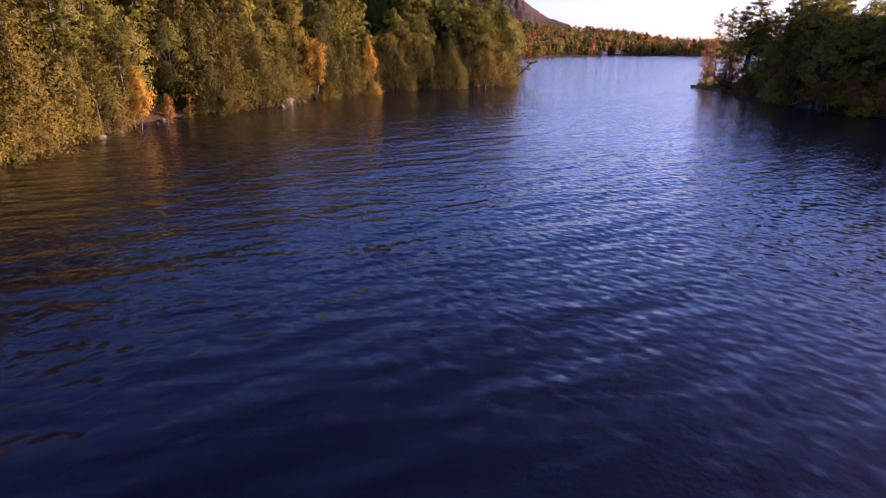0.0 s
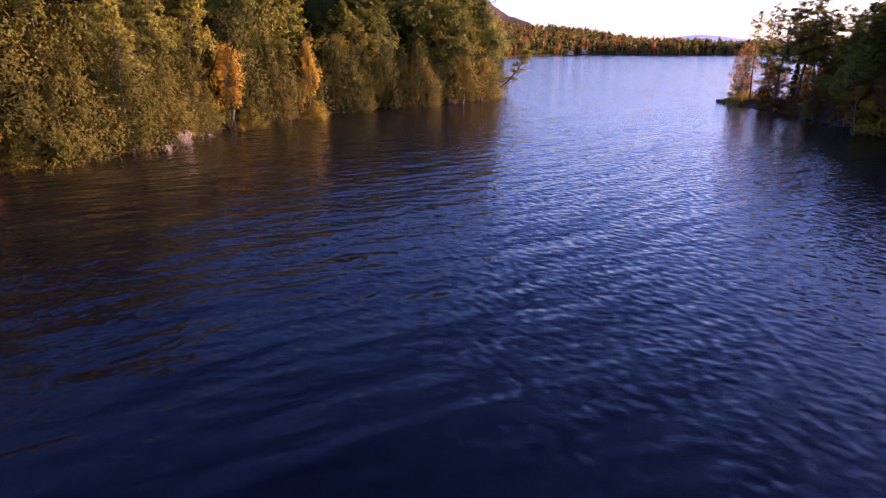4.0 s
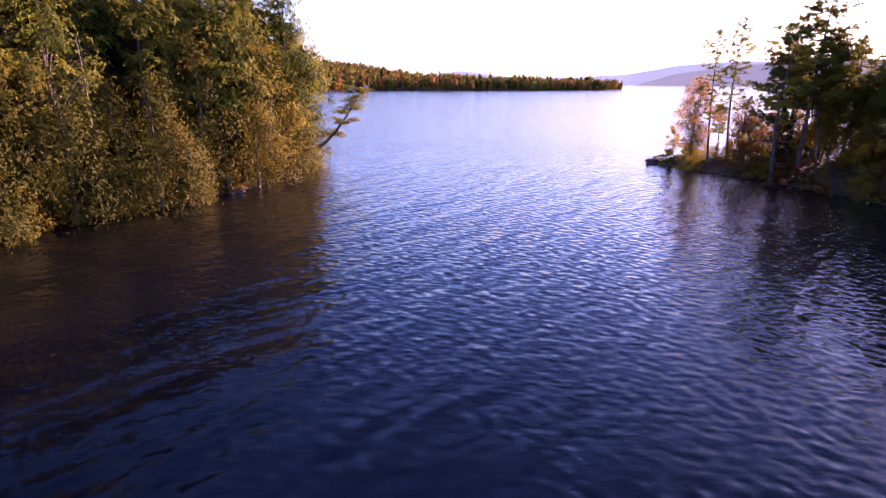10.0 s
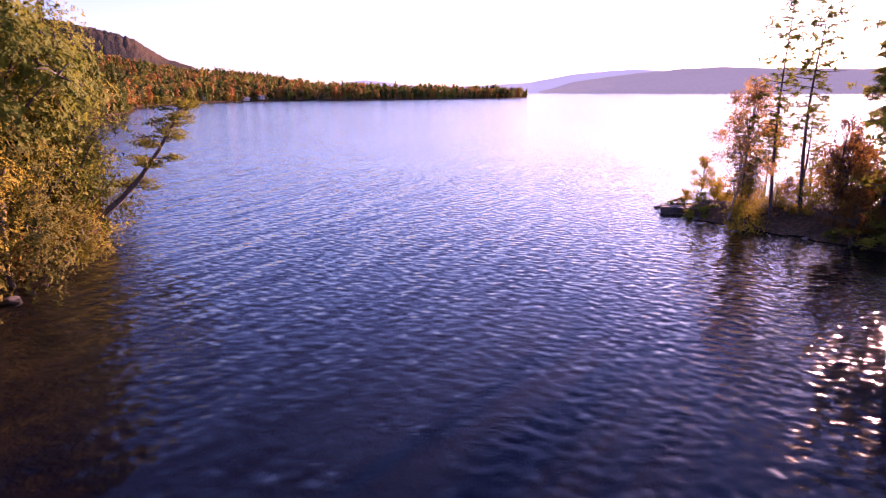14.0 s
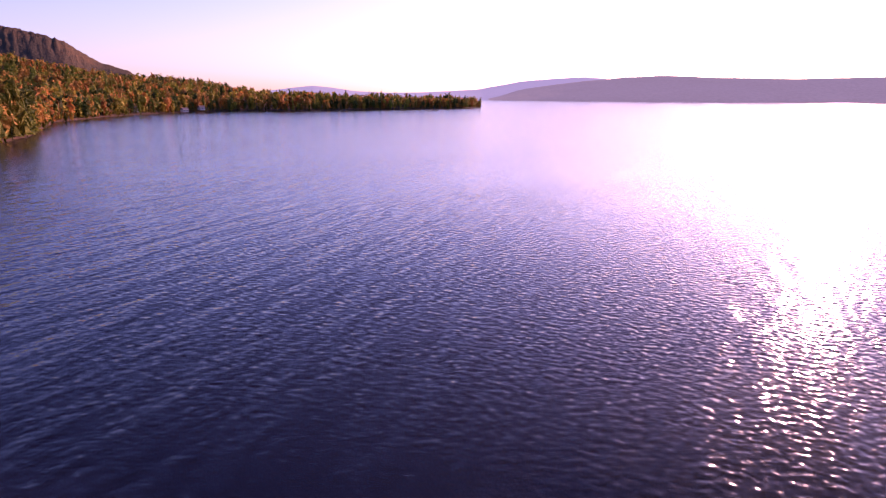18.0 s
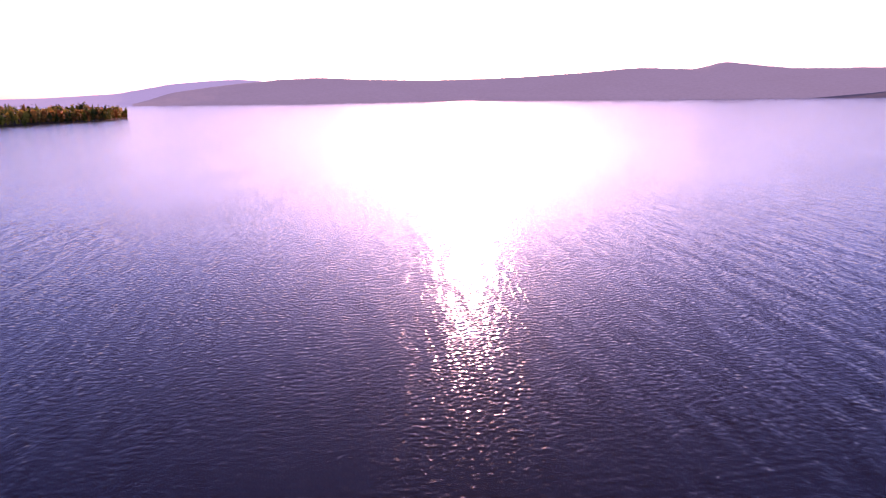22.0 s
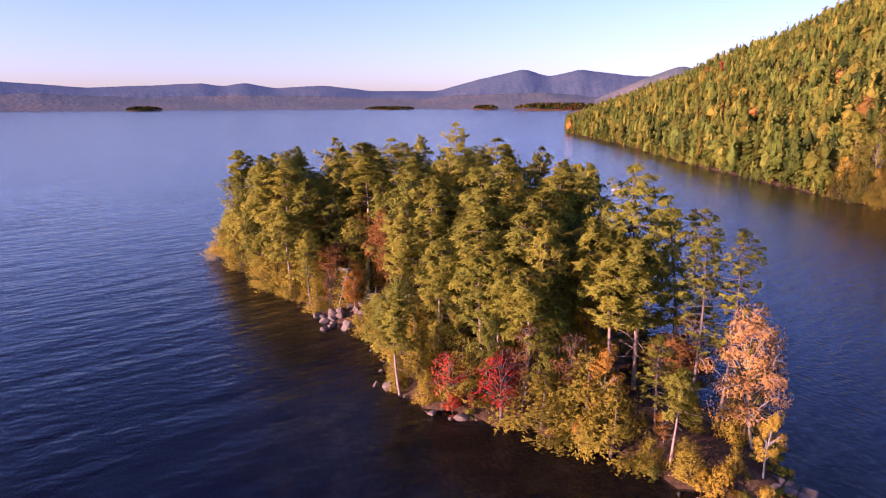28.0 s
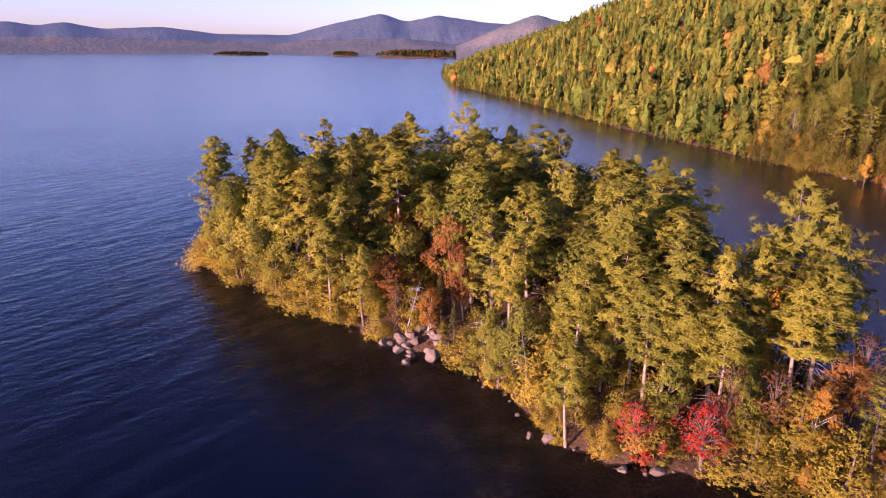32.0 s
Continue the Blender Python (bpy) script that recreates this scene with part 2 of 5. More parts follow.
def water_material():
    """Wind waves: each layer tilts the surface across its own crests, at fixed wave lengths and slopes."""
    m, n, l, p, out = material("lake_water")
    n.remove(p)
    place = n.new("ShaderNodeNewGeometry").outputs["Position"]

    def vector(op, a, b):
        v = n.new("ShaderNodeVectorMath")
        v.operation = op
        for s, x in zip(v.inputs, (a, b)):
            if isinstance(x, tuple):
                s.default_value = x
            else:
                l.new(x, s)
        return v.outputs["Value" if op == "DOT_PRODUCT" else "Vector"]

    gust = noise_tex(n, l, 0.011, 3, None, ((1, 2.6, 1), 0))
    tilt = None
    for bearing, length, aspect, detail, steep in WAVES:
        c = (math.sin(radians(bearing)), math.cos(radians(bearing)), 0.0)
        across = (c[1], -c[0], 0.0)
        u = math_node(n, l, "MULTIPLY", vector("DOT_PRODUCT", place, c), 1.7 / (length * aspect))
        v = math_node(n, l, "MULTIPLY", vector("DOT_PRODUCT", place, across), 1.7 / length)
        ends = []
        for step in (-0.11, 0.11):
            at = n.new("ShaderNodeCombineXYZ")
            l.new(u, at.inputs[0]), l.new(math_node(n, l, "ADD", v, step), at.inputs[1])
            at.inputs[2].default_value = bearing
            ends.append(noise_tex(n, l, 1.0, detail, at.outputs[0]))
        fall = math_node(n, l, "MULTIPLY", math_node(n, l, "SUBTRACT", ends[0], ends[1]), steep / (0.22 * 0.42))
        sc = n.new("ShaderNodeVectorMath")
        sc.operation = "SCALE"
        sc.inputs[0].default_value = across
        l.new(fall, sc.inputs["Scale"])
        tilt = sc.outputs[0] if tilt is None else vector("ADD", tilt, sc.outputs[0])
    sc = n.new("ShaderNodeVectorMath")
    sc.operation = "SCALE"
    l.new(tilt, sc.inputs[0])
    l.new(math_node(n, l, "ADD", math_node(n, l, "MULTIPLY", gust, 0.8), 0.62), sc.inputs["Scale"])
    normal = vector("NORMALIZE", vector("ADD", sc.outputs[0], (0.0, 0.0, 1.0)), (0.0, 0.0, 0.0))
    gl, tr, mix, fr = (n.new("ShaderNodeBsdfGlossy"), n.new("ShaderNodeBsdfTransparent"), n.new("ShaderNodeMixShader"), n.new("ShaderNodeFresnel"))
    gl.inputs["Color"].default_value = (1.0, 1.0, 1.0, 1)
    gl.inputs["Roughness"].default_value = 0.1
    tr.inputs["Color"].default_value = (0.8, 0.86, 0.9, 1)
    fr.inputs["IOR"].default_value = 1.333
    l.new(normal, gl.inputs["Normal"]), l.new(normal, fr.inputs["Normal"])
    gain = math_node(n, l, "MINIMUM", math_node(n, l, "MULTIPLY", math_node(n, l, "POWER", fr.outputs[0], 1.32), 1.44), 0.64)
    l.new(gain, mix.inputs[0]), l.new(tr.outputs[0], mix.inputs[1]), l.new(gl.outputs[0], mix.inputs[2])
    l.new(mix.outputs[0], out.inputs[0])
    return m


# glow paints distance haze onto the hills as emission; they are no light source.
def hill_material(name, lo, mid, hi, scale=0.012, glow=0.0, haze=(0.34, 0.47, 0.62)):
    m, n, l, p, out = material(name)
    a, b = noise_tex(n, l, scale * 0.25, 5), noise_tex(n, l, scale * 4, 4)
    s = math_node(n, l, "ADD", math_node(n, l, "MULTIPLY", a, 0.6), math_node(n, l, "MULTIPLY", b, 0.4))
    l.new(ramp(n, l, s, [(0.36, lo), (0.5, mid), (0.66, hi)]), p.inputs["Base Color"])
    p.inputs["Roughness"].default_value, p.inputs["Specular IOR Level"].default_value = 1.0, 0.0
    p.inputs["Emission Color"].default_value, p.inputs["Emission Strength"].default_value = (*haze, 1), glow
    bump = n.new("ShaderNodeBump")
    bump.inputs["Distance"].default_value = 5
    l.new(b, bump.inputs["Height"]), l.new(bump.outputs[0], p.inputs["Normal"])
    return m


def plain(name, color, rough=0.6, metal=0.0):
    m, n, l, p, out = material(name)
    a = noise_tex(n, l, 4.0, 4)
    lo = tuple(c * 0.75 for c in color)
    l.new(ramp(n, l, a, [(0.35, lo), (0.65, color)]), p.inputs["Base Color"])
    p.inputs["Roughness"].default_value, p.inputs["Metallic"].default_value = rough, metal
    return m


# ---- mesh helpers ----
def mesh(name, v, f, mat, tint=None, smooth=False):
    me = bpy.data.meshes.new(name)
    v, f = np.asarray(v, np.float32), np.asarray(f, np.int32)
    k = f.shape[1]
    me.vertices.add(len(v)), me.loops.add(f.size), me.polygons.add(len(f))
    me.vertices.foreach_set("co", v.ravel())
    me.loops.foreach_set("vertex_index", f.ravel())
    me.polygons.foreach_set("loop_start", np.arange(0, f.size, k, dtype=np.int32))
    me.polygons.foreach_set("use_smooth", np.full(len(f), smooth))
    if tint is not None:
        at = me.attributes.new("tint", "FLOAT_COLOR", "POINT")
        at.data.foreach_set("color", np.c_[tint, np.ones(len(tint))].astype(np.float32).ravel())
    me.materials.append(mat)
    me.update(calc_edges=True)
    me.validate()
    return me


def part(name, me, parent, label=""):
    ob = new(name, me)
    ob.parent = parent
    return tagged(ob, label)


def unit(a):
    return a / np.maximum(np.linalg.norm(a, axis=-1, keepdims=True), 1e-9)


def cards(rng, c, size, flat=0.0, aspect=0.6, along=None, out=None, lean=1.25):
    """Small three-cornered leaf sprays at the places c, facing roughly the way out where that is given."""
    c = np.asarray(c, float)
    size = np.broadcast_to(size, len(c))[:, None]
    nrm = rng.normal(size=(len(c), 3)) * 0.8 + np.array([0, 0, flat])
    nrm = unit(nrm if out is None else nrm + lean * unit(out))
    t = unit(np.cross(nrm, rng.normal(size=(len(c), 3)))) if along is None else unit(along - (along * nrm).sum(1, keepdims=True) * nrm)
    b = np.cross(nrm, t)
    v = np.stack([c + t * size * 1.25, c + (b * aspect - t * 0.7) * size, c - (b * aspect + t * 0.7) * size], 1).reshape(-1, 3)
    return v, np.arange(len(v)).reshape(-1, 3)


def tube(path, radii, sides=6):
    path, radii = np.asarray(path, float), np.asarray(radii, float)
    d = unit(np.gradient(path, axis=0))
    ref = np.where(np.abs(d[:, 2:3]) > 0.9, [[1.0, 0, 0]], [[0, 0, 1.0]])
    a = unit(np.cross(d, ref))
    b = np.cross(d, a)
    w = np.linspace(0, 2 * np.pi, sides, endpoint=False)
    v = (path[:, None] + radii[:, None, None] * (np.cos(w)[None, :, None] * a[:, None] + np.sin(w)[None, :, None] * b[:, None])).reshape(-1, 3)
    i, j = np.arange(len(path) - 1)[:, None] * sides, np.arange(sides)[None]
    k = (j + 1) % sides
    return v, np.stack([i + j, i + k, i + sides + k, i + sides + j], -1).reshape(-1, 4)


def join(pieces):
    vs, fs, n = [], [], 0
    for v, f in pieces:
        vs.append(v), fs.append(f + n)
        n += len(v)
    return np.concatenate(vs), np.concatenate(fs)


def bend(rng, h, sway):
    """A trunk's line from below ground to its top."""
    s = np.linspace(0, 1, 8)
    k = rng.normal(size=4) * sway
    return np.c_[k[0] * s**2 + k[1] * np.sin(3 * s), k[2] * s**2 + k[3] * np.sin(2.6 * s), s * (h + 0.8) - 0.8]


def on(path, f):
    """The place at the share f of a path."""
    x = np.asarray(f) * (len(path) - 1)
    return np.stack([np.interp(x, np.arange(len(path)), path[:, n]) for n in range(3)], -1)


def pine_parts(seed, h, first=0.35, spread=0.2, whorls=14, leaf=20, droop=0.0, conic=0.5, sway=0.4, size=0.24, thick=0.011, tuft=7):
    """A conifer: whorls of boughs that carry tufts of needles along and beside them."""
    rng = np.random.default_rng(seed)
    path = bend(rng, h, sway)
    wood = [tube(path, h * thick * np.linspace(1.25, 0.12, 8), 7)]
    pos, way = [], []
    for k in range(whorls):
        f = (k / (whorls - 1)) ** 0.82
        base = on(path, first + (0.985 - first) * f)
        long = spread * h * (1 - conic + conic * (1 - f) ** 0.8) * min(1.0, 0.16 + (1 - f) * 5) * rng.uniform(0.75, 1.15)
        az = rng.uniform(0, 6.28)
        for q in range(rng.integers(3, 6)):
            az += 6.28 / 4 + rng.normal() * 0.5
            ln = long * rng.uniform(0.4, 1.15)
            tip = base + [np.cos(az) * ln, np.sin(az) * ln, ln * (rng.uniform(-0.12, 0.42) - droop) + (0.25 if f > 0.93 else 0)]
            mid = (base + tip) / 2 + [0, 0, -0.06 * ln + droop * 0.25 * ln]
            wood.append(tube([base, mid, tip], [0.034 * ln**0.5, 0.022 * ln**0.5, 0.01], 3))
            count = max(2, int(leaf / tuft * (0.5 + 0.5 * ln / max(long, 0.1)) * min(1.0, 0.4 + (1 - f) * 4)))
            s = rng.uniform(0.3, 1.0, count) ** 0.8
            p = np.where(s[:, None] < 0.5, base + (mid - base) * s[:, None] * 2, mid + (tip - mid) * (s[:, None] * 2 - 1))
            side = np.array([-np.sin(az), np.cos(az), 0])
            p = p + side * (rng.normal(size=(count, 1)) * 0.2 * ln) + rng.normal(size=(count, 3)) * [0.12, 0.12, 0.2]
            d = unit(rng.normal(size=(count, tuft, 3)) * [1, 1, 0.7] + unit(tip - base) * 0.7 + [0, 0, 0.35 - 1.2 * droop])
            pos.append((p[:, None] + d * size * rng.uniform(0.5, 1.3, (count, tuft, 1))).reshape(-1, 3))
            way.append(d.reshape(-1, 3))
    pos, way = np.concatenate(pos), np.concatenate(way)
    axis = np.c_[pos[:, :2] * 0.35, np.full(len(pos), 0.45)] + way * 0.4
    return join(wood), cards(rng, pos, rng.uniform(0.75, 1.35, len(pos)) * size * 1.3, 0.25, 0.46, way, axis, 2.0)


def dead_twigs(seed, h, lo, hi, count, ln):
    rng = np.random.default_rng(seed)
    out = []
    for q in range(count):
        z, az = rng.uniform(lo, hi) * h, rng.uniform(0, 6.28)
        L = ln * rng.uniform(0.4, 1.1)
        a = np.array([0, 0, z])
        e = a + [np.cos(az) * L, np.sin(az) * L, L * rng.uniform(-0.35, 0.1)]
        out.append(tube([a, (a + e) / 2 + [0, 0, 0.08], e], [0.035, 0.024, 0.01], 3))
    return out


def cedar_parts(seed, h, r, n=1900, size=0.2, lumps=0.25, bottom=0.03, per=22):
    """A cedar: a ragged cone of many small upswept spray bunches with gaps between them."""
    rng = np.random.default_rng(seed)
    wood = [tube(bend(rng, h * 0.93, 0.15), h * 0.013 * np.linspace(1.2, 0.1, 8), 6)]
    k = n // per
    z = bottom + (1 - bottom) * (1 - np.sqrt(rng.uniform(0, 1, k))) ** 0.93
    az = rng.uniform(0, 6.28, k)
    ph = rng.uniform(0, 6.28, 5)
    lump = 1 + lumps * (np.sin(3 * az + ph[0] + 9 * z) * 0.5 + np.sin(5 * az + ph[1] - 17 * z) * 0.35 + np.sin(2 * az + 23 * z + ph[2]) * 0.4)
    rr = r * np.clip((1 - z) ** 0.56 * (0.72 + 0.6 * np.sin(np.pi * np.clip(z * 1.25 + 0.14, 0, 1))), 0.05, None) * lump * np.sqrt(rng.uniform(0.3, 1.2, k))
    c = np.c_[rr * np.cos(az), rr * np.sin(az), z * h]
    way = np.c_[np.cos(az) * 0.6, np.sin(az) * 0.6, rng.uniform(0.2, 1.0, k)]
    off = rng.normal(size=(k, per, 3)) * 0.36 * (r / 2.2) + unit(way)[:, None] * rng.normal(size=(k, per, 1)) * 0.4
    pos = (c[:, None] + off).reshape(-1, 3)
    along = np.repeat(way, per, 0) + rng.normal(size=(k * per, 3)) * 0.35
    out = unit(off.reshape(-1, 3)) * 0.5 + np.repeat(np.c_[np.cos(az), np.sin(az), np.full(k, 0.35)], per, 0) * 0.8
    return join(wood), cards(rng, pos, rng.uniform(0.6, 1.4, k * per) * size * 1.05, 0.1, 0.5, along, out, 2.2)


def broad_parts(seed, h, r, blobs=42, per=76, size=0.18, base=0.35, wood_r=0.016, gap=0.0, sway=0.6):
    """A broadleaf tree: limbs that end in many separate bunches of leaves."""
    rng = np.random.default_rng(seed)
    path = bend(rng, h * 0.9, sway)
    wood = [tube(path, h * wood_r * np.linspace(1.2, 0.15, 8), 7)]
    pos, outs = [], []
    for k in range(blobs):
        f = base + (1 - base) * (k + 0.5) / blobs
        az = k * 2.4 + rng.normal() * 0.5
        w = r * math.sin(math.pi * min(0.96, 0.2 + 0.74 * (f - base) / (1 - base))) * rng.uniform(0.35, 1.12)
        c = on(path, min(f * 0.95, 0.98)) + [np.cos(az) * w * 0.88, np.sin(az) * w * 0.88, rng.normal() * 0.3]
        if k % 3 == 0 or gap > 0.4:
            a = on(path, max(0.15, f * 0.8 - 0.1))
            wood.append(tube([a, (a + c) / 2 + [0, 0, 0.25], c + [0, 0, 0.2]], h * wood_r * np.array([0.42, 0.28, 0.08]), 4))
        br = r * rng.uniform(0.26, 0.44)
        u = unit(rng.normal(size=(per, 3))) * (rng.uniform(0.15, 1, (per, 1)) ** 0.5) * br * [1, 1, 0.72]
        pos.append(c + u), outs.append(unit(u) * 0.6 + np.array([np.cos(az), np.sin(az), 0.4]) * 0.6)
        for q in range(3 if k % 3 == 0 or gap > 0.4 else 0):
            e = c + u[q * 7]
            wood.append(tube([c, (c + e) / 2 + [0, 0, 0.1], e], [0.05, 0.03, 0.01], 3))
    pos, outs = np.concatenate(pos), np.concatenate(outs)
    if gap:
        k = rng.uniform(size=len(pos)) > gap
        pos, outs = pos[k], outs[k]
    return join(wood), cards(rng, pos, rng.uniform(0.6, 1.4, len(pos)) * size * 1.15, 0.2, 0.62, None, outs, 2.2)


def tree(name, parts, bark, leaves, label, category="tree", group=""):
    (wv, wf), (cv, cf) = parts
    top = new(name)
    tagged(top, label, category, group)
    part("trunk", mesh(name + "_trunk", wv, wf, bark, smooth=True), top)
    part("crown", mesh(name + "_crown", cv, cf, leaves), top)
    return top


class Grove:
    """Kinds of trees, each built once; the first use moves the built one, later uses copy it."""
    def __init__(self):
        self.kinds = {}

    def add(self, kind, *variants):
        self.kinds[kind] = [[v, False] for v in variants]

    def put(self, kind, x, y, z, turn, scale, wide=1.0, which=None, tilt=(0, 0)):
        some = self.kinds[kind]
        slot = some[(which if which is not None else int(turn * 7.3)) % len(some)]
        m = pose(x, y, z, tilt[0], tilt[1], turn) @ Matrix.Diagonal((scale * wide, scale * wide, scale, 1))
        if slot[1]:
            return copy_thing(slot[0], m)
        slot[1] = True
        slot[0].matrix_basis = m
        return slot[0]


# ---- plan ----
ISLAND = np.array([(67.6, 171.4), (70, 171.3), (74, 169), (79, 162.5), (84, 158.5), (91, 154.5), (95.5, 149), (96.5, 141), (98, 134), (104, 126),
                   (112, 112), (119, 101), (123, 95.5), (126, 88), (122, 80), (110, 74), (90, 70), (73, 78), (65, 91), (62.5, 104),
                   (62, 114), (64, 129), (65.5, 141), (66.8, 152), (66.2, 157.5), (65.8, 164), (66.5, 169.2)], float)
MAIN = np.array([(-900, -900), (-420, -780), (-166, -602), (-92, -368), (-76, -215), (-48, -50), (-41, 20), (-39, 50), (-41, 70), (-40, 90),
                 (-30, 110), (-28, 122), (-22, 134), (-15, 145), (-8, 152), (0, 159), (8, 165.5), (15.5, 173.5), (20, 183), (22, 190.5),
                 (18.5, 200), (0, 210), (-35, 245), (-45, 300), (-25, 360), (30, 418), (51, 482), (74, 640), (104, 705), (150, 790),
                 (205, 850), (290, 905), (345, 868), (430, 905), (560, 940), (700, 985), (800, 1060), (790, 1110), (600, 1130),
                 (500, 1250), (700, 1700), (900, 2400), (-900, 2600)], float)


def inside_distance(poly, x, y):
    """Distance to a polygon's edge, positive inside."""
    x, y = np.asarray(x, float), np.asarray(y, float)
    best, odd = np.full(x.shape, 1e9), np.zeros(x.shape, bool)
    for (ax, ay), (bx, by) in zip(poly, np.roll(poly, -1, 0)):
        dx, dy = bx - ax, by - ay
        s = np.clip(((x - ax) * dx + (y - ay) * dy) / (dx * dx + dy * dy), 0, 1)
        best = np.minimum(best, np.hypot(x - ax - s * dx, y - ay - s * dy))
        cross = (ay > y) != (by > y)
        at = ax + (y - ay) * dx / (dy if dy else 1e-9)
        odd ^= cross & (x < at)
    return np.where(odd, best, -best)


def wobble(x, y, s, p=0.0):
    return np.sin(x * s + 1.3 * np.sin(y * s * 0.7 + p)) * np.cos(y * s * 1.1 + 0.9 * np.sin(x * s * 0.8 - p))


def height(x, y):
    di = inside_distance(ISLAND, x, y) - 0.5 + 0.8 * wobble(x, y, 0.8) + 0.4 * wobble(x, y, 2.1, 1)
    dm = inside_distance(MAIN, x, y) - 0.9 + 1.0 * wobble(x, y, 0.5) + 0.5 * wobble(x, y, 1.7, 2)
    isle = np.where(di > 0, np.minimum(0.42 * di, 1.1) + np.clip(di - 2.6, 0, 12) * 0.14, np.maximum(0.16 * di, -3.4))
    slope = np.interp(y, [-500, -350, -150, 60, 160, 230, 420, 900], [0.34, 0.42, 0.5, 0.42, 0.2, 0.2, 0.12, 0.02])
    rise = np.clip(dm - 9, 0, 420) * slope
    hill = 72 * np.exp(-(((x + 60) / 260) ** 2 + ((y - 1450) / 420) ** 2)) + 22 * np.exp(-(((x - 370) / 150) ** 2 + ((y - 1420) / 200) ** 2))
    land = np.minimum(0.4 * dm, 1.2) + np.clip(dm - 3, 0, 30) * 0.05 + rise + hill * np.clip(dm / 150, 0, 1) + np.clip(dm - 5, 0, 40) / 12 * wobble(x, y, 0.05)
    main = np.where(dm > 0, land, np.maximum(0.22 * dm, -3.6))
    return np.maximum(isle, main)


def lines(knots):
    out = []
    for (a, b, step) in knots:
        out.append(np.arange(a, b, step))
    return np.concatenate(out + [[knots[-1][1]]])


gx = lines([(-4700, -900, 380), (-900, -300, 30), (-300, -60, 5), (-60, 132, 2), (132, 300, 8), (300, 860, 10), (860, 1000, 35), (1000, 4700, 370)])
gy = lines([(-4700, -1000, 370), (-1000, -640, 30), (-640, -300, 9), (-300, 50, 5), (50, 206, 2), (206, 500, 6), (500, 1140, 8), (1140, 1300, 25), (1300, 2500, 80), (2500, 4700, 360)])
X, Y = np.meshgrid(gx, gy)
Z = height(X, Y)
iy, ix = np.meshgrid(np.arange(len(gy) - 1), np.arange(len(gx) - 1), indexing="ij")
q = (iy * len(gx) + ix).ravel()
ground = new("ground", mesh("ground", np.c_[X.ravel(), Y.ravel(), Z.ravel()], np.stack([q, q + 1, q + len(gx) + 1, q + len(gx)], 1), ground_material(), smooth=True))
tagged(ground, "wooded shores of brown leaf litter running down to a lake bed painted blue-black with depth", "ground", kind="structure")
s = 4700.0
water = new("water", mesh("water", [(-s, -s, 0), (s, -s, 0), (s, s, 0), (-s, s, 0)], [(0, 1, 2, 3)], water_material()))
tagged(water, "deep blue lake water ruffled by small wind waves", "water", kind="structure")


# ---- distant hills ----
def ridge(name, crest, far, mat, label, lumps=0.012, depth=500, seed=0, fuzz=0.0, spurs=0.025):
    """Wooded hills along the lake's far shore: crest rows are bearing and height in degrees, seen from the strait."""
    rng = np.random.default_rng(seed)
    crest = np.array(crest, float)
    b = np.arange(crest[0, 0], crest[-1, 0] + 0.01, 0.15)
    e = np.interp(b, crest[:, 0], crest[:, 1])
    e = np.convolve(np.pad(e, 3, "edge"), [0.1, 0.14, 0.17, 0.18, 0.17, 0.14, 0.1], "valid")
    rows = []
    for s in np.linspace(0, 1.3, 15):
        hgt = -0.01 if s == 0 else s**0.85 if s <= 1 else 1 - (s - 1) * 1.4
        fold = np.sin(b * 1.7 + seed + 2.1 * np.sin(s * 3 + b * 0.4)) + 0.6 * np.sin(b * 4.3 - s * 5 + 1.4 * np.sin(b * 0.9)) + 0.35 * np.sin(b * 9.1 + s * 11)
        inner = max(0.0, math.sin(math.pi * min(s, 1.0)))
        d = far + s * depth + fold * spurs * depth * inner
        top = np.tan(np.radians(e)) * (far + depth) + 15
        w = 1 + fold * (spurs * 0.9 * inner + lumps * 0.4) + rng.normal(size=len(b)) * fuzz
        rows.append(np.c_[60 + np.sin(np.radians(b)) * d, 170 + np.cos(np.radians(b)) * d, np.maximum(top * hgt * w, -4 if hgt < 0 else 1)])
    v = np.array(rows)
    n = len(b)
    i, j = np.meshgrid(np.arange(len(rows) - 1), np.arange(n - 1), indexing="ij")
    k = (i * n + j).ravel()
    ob = new(name, mesh(name, v.reshape(-1, 3), np.stack([k, k + 1, k + n + 1, k + n], 1), mat, smooth=True))
    return tagged(ob, label, "hills", kind="structure")


# Sunward haze is painted in: lightened base colours plus emission.
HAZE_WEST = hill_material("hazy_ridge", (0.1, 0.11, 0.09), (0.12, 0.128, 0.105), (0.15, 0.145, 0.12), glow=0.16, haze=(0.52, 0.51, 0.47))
HAZE_BACK = hill_material("hazed_pale_ridge", (0.12, 0.13, 0.13), (0.14, 0.145, 0.14), (0.16, 0.155, 0.15), glow=0.25, haze=(0.48, 0.53, 0.56))
# Blue-grey base colours hold painted haze, not the woods' own tone.
HAZE_FAR = hill_material("hazed_far_woods", (0.036, 0.056, 0.066), (0.056, 0.072, 0.076), (0.09, 0.088, 0.078), glow=0.055, haze=(0.3, 0.41, 0.64))
ridge("haze_glow_ridge", [(20, 0.3), (22, 0.6), (25, 0.98), (27, 0.8), (29, 0.5), (32, 0.4), (35, 0.45), (40, 0.75), (44, 1.5), (47, 1.78), (49.4, 1.9), (51.5, 1.75), (55, 1.3), (60, 0.8)],
      3950, HAZE_BACK, "pale blue outline of the furthest hills, haze added as glow", seed=6, depth=600)
